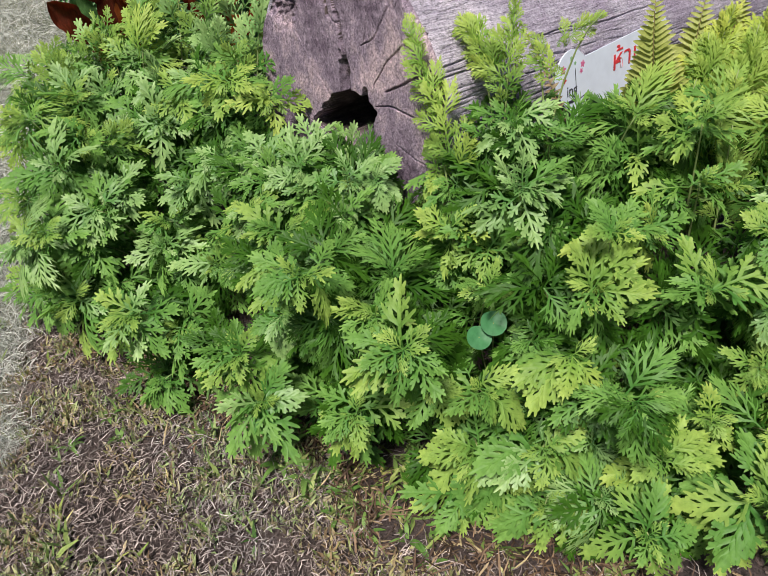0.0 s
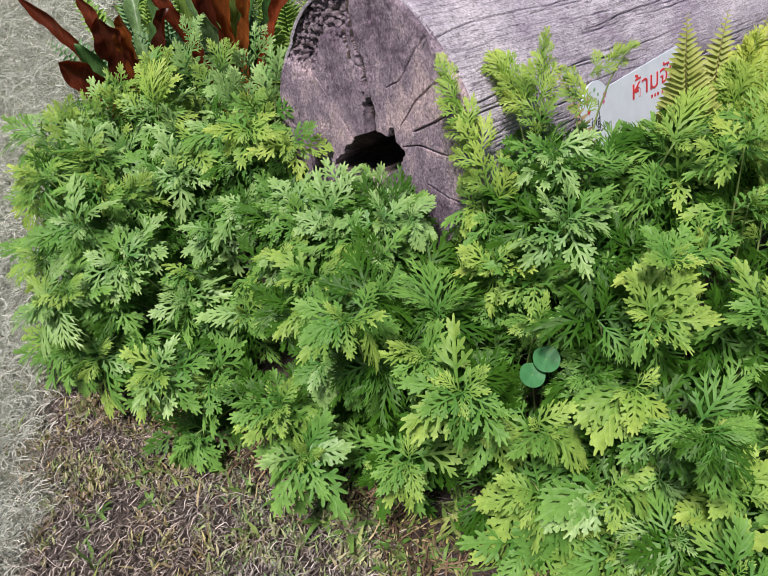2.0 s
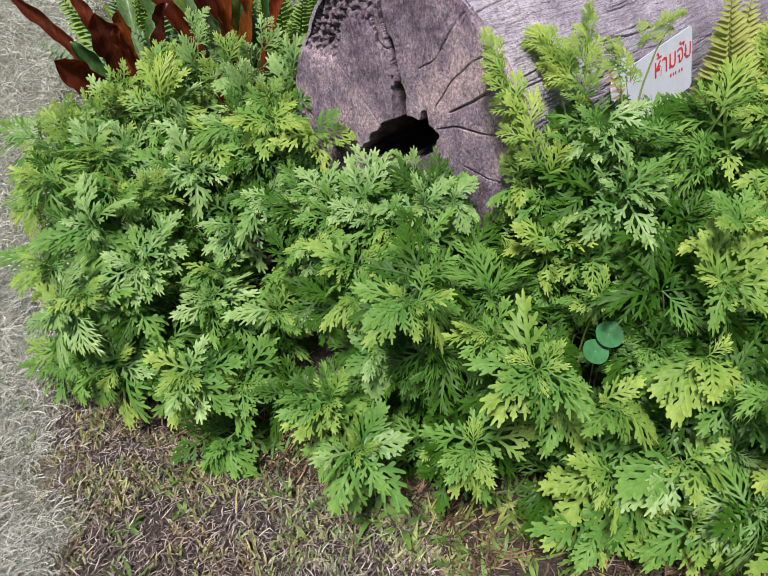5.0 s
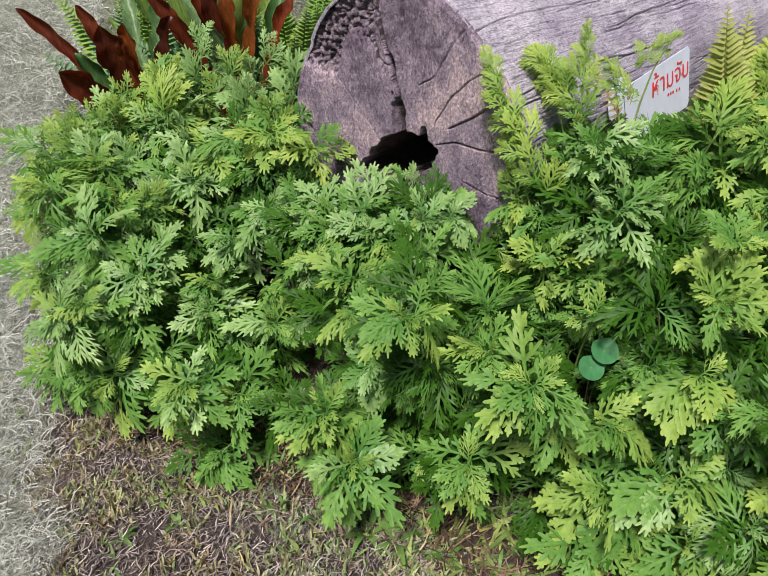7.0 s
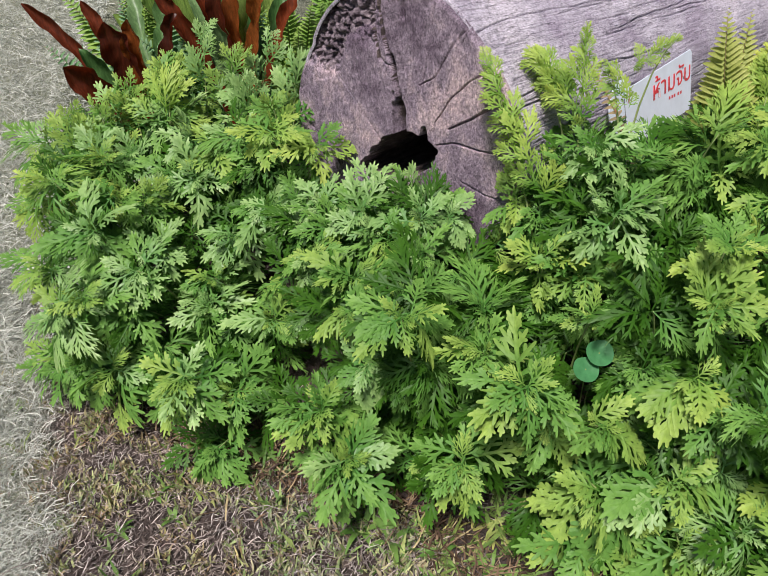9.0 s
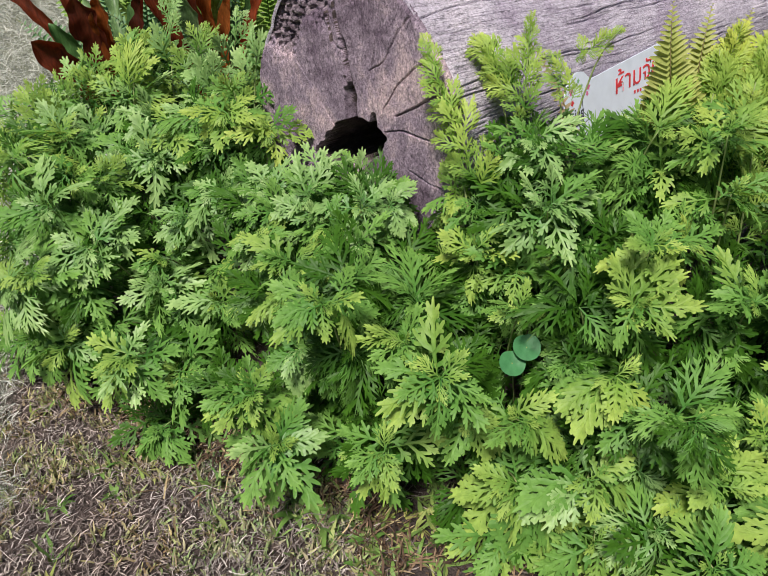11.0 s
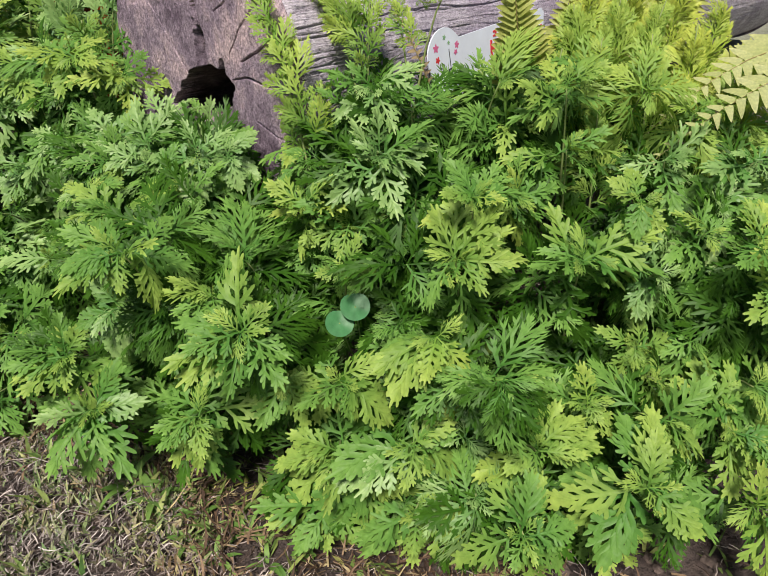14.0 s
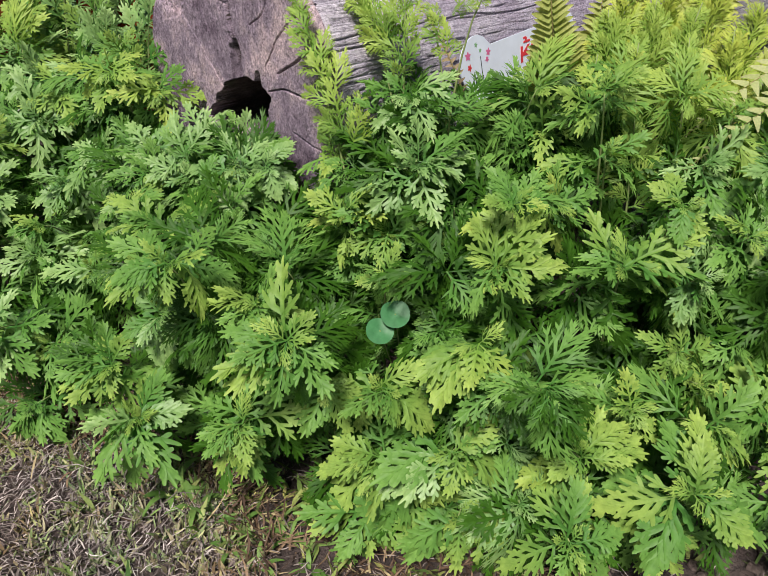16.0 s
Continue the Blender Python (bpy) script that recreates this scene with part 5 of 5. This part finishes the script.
def build_sign():
    s0, z0 = 0.345, 0.585
    org = LOG_C + LOG_A * s0 + LOG_H * 0.385
    sign = new("garden_sign", None)
    lean = Matrix.Rotation(radians(-6), 4, "X")
    sign.matrix_basis = Matrix(((LOG_A.x, 0, LOG_H.x, org.x), (LOG_A.y, 0, LOG_H.y, org.y), (0, 1, 0, z0), (0, 0, 0, 1))) @ lean
    tagged(sign, "white plastic notice with red handwritten lettering propped on the log", "sign")
    # outline: a round flowered end, then a long plain panel
    out = []
    for k in range(13):
        a = radians(215 - 150 * k / 12)
        out.append((0.062 + 0.060 * math.cos(a), 0.145 + 0.060 * math.sin(a)))
    out += [(0.115, 0.180), (0.470, 0.210), (0.482, 0.201), (0.486, 0.06), (0.476, 0.048), (0.14, 0.035), (0.07, 0.05), (0.03, 0.09)]
    bm = bmesh.new()
    face = bm.faces.new([bm.verts.new((x, y, 0)) for x, y in out])
    ext = bmesh.ops.extrude_face_region(bm, geom=[face])
    bmesh.ops.translate(bm, verts=[q for q in ext["geom"] if isinstance(q, bmesh.types.BMVert)], vec=(0, 0, 0.003))
    bmesh.ops.recalc_face_normals(bm, faces=bm.faces)
    me = bpy.data.meshes.new("panel")
    bm.to_mesh(me)
    bm.free()
    me.materials.append(SIGN_WHITE)
    child("panel", me, sign)
    flat_text("red_lettering", "\u0e2b\u0e49\u0e32\u0e21\u0e08\u0e31\u0e1a", 0.092, INK_RED, sign, pose(0.230, 0.121, 0.0036, 0, 0, 3) @ Matrix.Diagonal((1.0, 0.74, 1.0, 1.0)), "red lettering")
    flat_text("black_lettering", "ing", 0.036, INK_BLACK, sign, pose(0.045, 0.100, 0.0036, 0, 0, 3), "small black lettering")
    g = random.Random(8)

    def bar(x, y, w, h, mat, turn=0):
        v = [(0, 0, 0.0032), (w, 0, 0.0032), (w, h, 0.0032), (0, h, 0.0032), (0, 0, 0.0036), (w, 0, 0.0036), (w, h, 0.0036), (0, h, 0.0036)]
        f = [(4, 5, 6, 7), (0, 1, 5, 4), (1, 2, 6, 5), (2, 3, 7, 6), (3, 0, 4, 7)]
        child("printed_bar", mesh_from("printed_bar", v, f, mat, False), sign, pose(x, y, 0, 0, 0, turn))

    bar(0.05, 0.082, 0.03, 0.007, INK_BLACK, 3)
    bar(0.085, 0.085, 0.0022, 0.075, INK_BLACK, 8)
    bar(0.078, 0.080, 0.055, 0.002, INK_BLACK, 14)
    for _x in (0.335, 0.352, 0.367, 0.392, 0.410):
        bar(_x, 0.104, 0.009, 0.008, INK_RED if _x > 0.33 else INK_BLACK, 3)
    for _x, _y in ((0.420, 0.168), (0.440, 0.150), (0.428, 0.140), (0.450, 0.132)):
        bar(_x, _y, 0.004, 0.007, INK_BLACK, 3)
    for x, y, r, mat in ((0.030, 0.165, 0.010, INK_PINK), (0.035, 0.140, 0.008, INK_RED), (0.105, 0.165, 0.009, INK_PINK), (0.100, 0.150, 0.007, INK_PINK), (0.06, 0.185, 0.006, INK_GREEN), (0.075, 0.172, 0.005, INK_GREEN), (0.135, 0.052, 0.009, INK_PINK)):
        v = [(0, 0, 0.0037)]
        for k in range(20):
            a = 2 * math.pi * k / 20
            q = r * (0.8 + 0.25 * math.cos(5 * a))
            v.append((q * math.cos(a), q * math.sin(a), 0.0034))
        child("printed_flower", mesh_from("printed_flower", v, [(0, 1 + k, 1 + (k + 1) % 20) for k in range(20)], mat, False), sign, pose(x, y, 0, 0, 0, g.uniform(0, 70)))


build_sign()


# ---- turf, straw and thatch ----
def blades(name, label, mat, x, y, length, width, lean, seed, curl=0.35, lift=0.0):
    """Many single blades, each its own island, lying or leaning on the ground."""
    g = np.random.default_rng(seed)
    n = len(x)
    z = ground_z(x, y) + lift * g.random(n)
    a = g.uniform(0, 2 * np.pi, n)
    tilt = lean[0] + (lean[1] - lean[0]) * g.random(n)
    ln = length[0] + (length[1] - length[0]) * g.random(n) ** 1.5
    w = (width[0] + (width[1] - width[0]) * g.random(n)) * 0.5
    dx, dy = np.cos(a), np.sin(a)
    sx, sy = -dy, dx
    turn = g.uniform(-0.5, 0.5, n)
    rows = []
    for k, wk in ((0.0, 0.7), (0.5, 1.0), (1.0, 0.12)):
        out = ln * k * np.sin(tilt)
        up = ln * k * np.cos(tilt) - curl * ln * k * k * np.sin(tilt) * 0.35
        cx, cy = x + dx * out + sx * turn * ln * k * k, y + dy * out + sy * turn * ln * k * k
        cz = np.maximum(z + up, z - 0.002 + 0.002 * k)
        for sgn in (-1, 1):
            rows.append(np.stack([cx + sx * w * wk * sgn, cy + sy * w * wk * sgn, cz + sgn * w * 0.3], -1))
    verts = np.stack(rows, 1).reshape(-1, 3)
    b = np.arange(n)[:, None] * 6
    faces = np.concatenate([b + np.array([[0, 1, 3, 2]]), b + np.array([[2, 3, 5, 4]])], 0)
    return tagged(new(name, fast_mesh(name, verts, faces, mat)), label, "grass", kind="stuff")


def scatter(n, x0, x1, y0, y1, seed, keep):
    g = np.random.default_rng(seed)
    x, y = g.uniform(x0, x1, n), g.uniform(y0, y1, n)
    k = g.random(n) < keep(x, y)
    return x[k], y[k]


def tufts(n, x0, x1, y0, y1, seed, keep, blades_each, spread):
    """Bases of blades that spring in small tufts."""
    x, y = scatter(n, x0, x1, y0, y1, seed, keep)
    g = np.random.default_rng(seed + 100)
    k = g.integers(blades_each[0], blades_each[1], len(x))
    x, y = np.repeat(x, k), np.repeat(y, k)
    return x + g.normal(0, spread, len(x)), y + g.normal(0, spread, len(y))


def wires(name, label, mat, x, y, z, radius, width, seed):
    """Curled wiry strands, each its own arc, lying at all angles."""
    g = np.random.default_rng(seed)
    n = len(x)
    r = radius[0] + (radius[1] - radius[0]) * g.random(n) ** 1.6
    sweep = g.uniform(1.2, 4.2, n)
    turn, lift = g.uniform(0, 2 * np.pi, n), g.uniform(-1.5, 1.5, n)
    w = 0.5 * (width[0] + (width[1] - width[0]) * g.random(n))
    ax = np.stack([np.cos(turn), np.sin(turn), np.zeros(n)], -1)
    ay = np.stack([-np.sin(turn) * np.cos(lift), np.cos(turn) * np.cos(lift), np.sin(lift)], -1)
    an = np.cross(ax, ay)
    o = np.stack([x, y, z], -1)
    rows = []
    for k in range(6):
        a = sweep * (k / 5 - 0.5)
        c = o + r[:, None] * (ax * np.cos(a)[:, None] + ay * np.sin(a)[:, None] - ax) + an * (r * 0.3 * (k / 5 - 0.5))[:, None]
        out = ax * np.cos(a)[:, None] + ay * np.sin(a)[:, None]
        for sgn in (-1, 1):
            rows.append(c + (out * 0.8 + an * 0.6) * (w * sgn * (1 - 0.6 * (k / 5)))[:, None])
    verts = np.stack(rows, 1).reshape(-1, 3)
    b = np.arange(n)[:, None] * 12
    faces = np.concatenate([b + np.array([[2 * k, 2 * k + 1, 2 * k + 3, 2 * k + 2]]) for k in range(5)], 0)
    return tagged(new(name, fast_mesh(name, verts, faces, mat)), label, "grass", kind="stuff")


_fade = lambda x, y: smooth01((1.55 - np.hypot(x * 0.85, y - 1.2) - 0.5 * (fbm(x * 4, y * 4, 3, 92) - 0.5)) / 0.35)
_skirt = lambda x, y: bed_depth(x, y) + 0.18 * smooth01((x + 0.24) / 0.18)
_bare = lambda x, y: smooth01((x - 0.40 + 0.3 * (fbm(x * 6, y * 6, 3, 24) - 0.5)) / 0.15)
_patchy = lambda x, y: np.clip((fbm(x * 7, y * 7, 4, 90) - 0.40) * 5, 0.14, 1.0)
_front = lambda x, y: _fade(x, y) * (1 - 0.96 * smooth01((_skirt(x, y) + 0.07) / 0.07)) * (1 - 0.9 * _bare(x, y)) * (1 - 0.75 * lawn_share(x, y)) * _patchy(x, y)
_x, _y = tufts(23000, -1.9, 1.9, -0.3, 1.9, 1, _front, (5, 10), 0.007)
blades("dry_turf", "worn olive and straw-coloured turf tufts", TURF, _x, _y, (0.012, 0.040), (0.0034, 0.0078), (0.05, 1.05), 2)
_x, _y = scatter(150000, -1.9, 1.9, -0.3, 1.9, 3, lambda x, y: _fade(x, y) * (1 - 0.85 * smooth01((_skirt(x, y) + 0.06) / 0.08)) * (1 - 0.35 * _bare(x, y)) * (1 - 0.7 * lawn_share(x, y)))
blades("straw_litter", "grey-brown dead straw lying on soil", STRAW, _x, _y, (0.010, 0.036), (0.0011, 0.0028), (0.95, 1.54), 4, lift=0.016)
# brown matted litter under the bushes' skirts, darkened for the shade beneath them
_x, _y = scatter(60000, -1.35, 1.3, 0.4, 1.9, 15, lambda x, y: np.exp(-((_skirt(x, y) + 0.00) / 0.08) ** 2) * (1 - 0.8 * _bare(x, y)) * np.clip(0.65 - 0.4 * x, 0.45, 1.0) * (fbm(x * 6, y * 6, 3, 16) > 0.36))
blades("brown_litter", "brown matted litter of dead stalks at the bed's edge", LITTER, _x, _y, (0.020, 0.070), (0.0020, 0.0050), (0.6, 1.5), 16, lift=0.02)
_x, _y = tufts(4600, -1.5, 1.4, 0.45, 1.7, 5, lambda x, y: (1 - 0.85 * _bare(x, y)) * np.exp(-((bed_depth(x, y) + 0.04) / 0.10) ** 2) * (fbm(x * 6 + 3, y * 6, 2, 95) > 0.47) * np.clip(0.75 + 0.5 * x, 0.25, 1.0) + 0.10 * (fbm(x * 5, y * 5, 2, 97) > 0.56), (3, 8), 0.009)
blades("fresh_grass", "fresh green grass tufts along the bed's edge", WEED, _x, _y, (0.025, 0.080), (0.005, 0.011), (0.3, 1.25), 6)
_x, _y = scatter(70000, -2.1, -0.75, 0.3, 2.0, 7, lambda x, y: lawn_share(x, y) * np.clip((fbm(x * 9, y * 9, 3, 18) - 0.30) * 5, 0.15, 1.0) * smooth01((x + 1.75 + 0.25 * y - 0.8 * (fbm(x * 3, y * 3, 3, 19) - 0.5)) / 0.35) * smooth01((y - 0.35 - 0.4 * fbm(x * 4, y * 4, 3, 20)) / 0.2))
wires("pale_thatch", "pale fine dry thatch of tangled lawn grass", THATCH, _x, _y, ground_z(_x, _y) + 0.03 * np.random.default_rng(9).random(len(_x)), (0.012, 0.055), (0.0012, 0.0026), 8)


_g = np.random.default_rng(12)
_x, _y = scatter(160000, -3.2, -0.2, 0.6, 4.3, 11, lambda x, y: smooth01((-0.08 * y - 0.88 + 1.2 * np.clip(y - 2.9, 0, 1.0) - x) / 0.12) * smooth01((y - 1.58 + 0.9 * np.clip((-1.12 - x) * 3, 0, 1) + 0.5 * (fbm(x * 7, y * 7, 3, 13) - 0.5)) / 0.3) * np.clip(1.5 - 0.25 * y, 0.35, 1.0) * smooth01((x + 0.70 * y + 0.55 + 0.6 * (fbm(x * 3, y * 3, 3, 14) - 0.5)) / 0.3) * (1 - smooth01((y - 3.7 - 0.8 * (fbm(x * 3, y * 3, 3, 17) - 0.5)) / 0.4)))
wires("dry_grass_tangle", "pale wiry tangle of dead grass heaped beyond the bed", THATCH, _x, _y, ground_z(_x, _y) + 0.06 * _g.random(len(_x)), (0.012, 0.05), (0.0016, 0.0030), 12)


_x, _y = scatter(420, -1.1, 0.9, 0.35, 1.3, 27, lambda x, y: (1 - lawn_share(x, y)) * (_skirt(x, y) < 0.05))
wires("dry_stalks", "long pale curled dry stalks lying on the turf", STRAW, _x, _y, ground_z(_x, _y) + 0.018, (0.03, 0.09), (0.0016, 0.0030), 28)


# ---- broad-bladed grass tufts by the bed ----
def grass_blade(a, b, c, width):
    """A broad grass blade along a curve, keeled in the middle and tapering to a point."""
    v, f = [], []
    for i in range(11):
        t = i / 10
        p = a * (1 - t) ** 2 + b * 2 * t * (1 - t) + c * t * t
        d = ((b - a) * (1 - t) + (c - b) * t).normalized()
        s = d.cross(Vector((0, 0, 1))).normalized()
        w = width * 0.5 * min(1.0, 0.55 + 1.5 * t) * (1 - t**3) + 0.0004
        v += [p - s * w, p - Vector((0, 0, 0.22 * w)), p + s * w]
    for i in range(10):
        for k in (0, 1):
            q = 3 * i + k
            f.append((q, q + 1, q + 4, q + 3))
    return v, f


def build_grass_tuft(x, y, count, reach, width, seed):
    g = random.Random(seed)
    base = Vector((x, y, float(ground_z(x, y))))
    tuft = new("grass_tuft", None)
    tuft.matrix_basis = Matrix.Translation(base)
    tagged(tuft, "tuft of broad fresh green grass blades in dry turf", "grass tuft", "grass tufts by the bed")
    for k in range(count):
        a = 6.283 * k / count + g.uniform(-0.5, 0.5)
        ln = reach * g.uniform(0.6, 1.15)
        way = Vector((math.cos(a), math.sin(a), 0))
        v, f = grass_blade(way * 0.004, way * ln * 0.45 + Vector((0, 0, ln * g.uniform(0.35, 0.75))), way * ln + Vector((0, 0, ln * g.uniform(0.02, 0.35))), width * g.uniform(0.75, 1.15))
        child("blade", mesh_from("grass_blade", v, f, GRASS_BLADE), tuft)


for _k, (_tx, _ty, _n, _ln, _w) in enumerate(((-0.31, 0.935, 6, 0.085, 0.017), (-0.25, 0.90, 5, 0.075, 0.015), (-0.15, 0.845, 7, 0.06, 0.012), (-0.17, 0.79, 6, 0.05, 0.011), (-0.11, 0.745, 6, 0.05, 0.012), (-0.06, 0.80, 6, 0.06, 0.010), (-0.02, 0.73, 5, 0.045, 0.010), (-0.42, 1.00, 5, 0.06, 0.010), (-0.80, 1.12, 6, 0.045, 0.011), (-0.74, 1.04, 6, 0.04, 0.010), (-0.86, 1.02, 6, 0.045, 0.010), (0.02, 0.68, 5, 0.045, 0.009))):
    build_grass_tuft(_tx, _ty, _n, _ln, _w, 60 + _k)


# ---- soil clods, a dead fern stalk and a fallen leaf ----
def build_clod(x, y, r, seed):
    bm = bmesh.new()
    bmesh.ops.create_icosphere(bm, subdivisions=3, radius=r)
    for q in bm.verts:
        q.co *= 1 + 0.45 * noise.noise(q.co * (1.6 / r) + Vector((seed, 0, 0))) + 0.2 * noise.noise(q.co * (5 / r))
        q.co.z *= 0.6
    me = bpy.data.meshes.new("soil_clod")
    bm.to_mesh(me)
    bm.free()
    me.materials.append(CLOD)
    ob = new("soil_clod", me)
    ob.matrix_basis = pose(x, y, float(ground_z(x, y)) + r * 0.25, 0, 0, seed * 40)
    return tagged(ob, "brown crumbly clod of dry soil on the ground", "soil clod", "clods by the bed")


for _k, (_cx, _cy, _cr) in enumerate(((0.73, 0.695, 0.016), (0.776, 0.711, 0.020), (0.802, 0.677, 0.014), (0.688, 0.690, 0.012), (0.761, 0.642, 0.013), (0.835, 0.70, 0.018), (0.71, 0.655, 0.009), (0.66, 0.66, 0.010), (-0.513, 1.118, 0.008), (-0.35, 0.86, 0.008))):
    build_clod(_cx, _cy, _cr, _k)
_g = random.Random(77)
for _k in range(16):
    build_clod(_g.uniform(0.46, 0.92), _g.uniform(0.50, 0.68), _g.uniform(0.005, 0.013), 20 + _k)
build_fern("brown withered fern frond leaning before the sign", "dry", [((0.40, 1.22, 0.55), (0.345, 1.28, 0.76), (0.262, 1.30, 0.875), (-0.2, -0.9, 0.3))], 0.016, pitch=0.014)
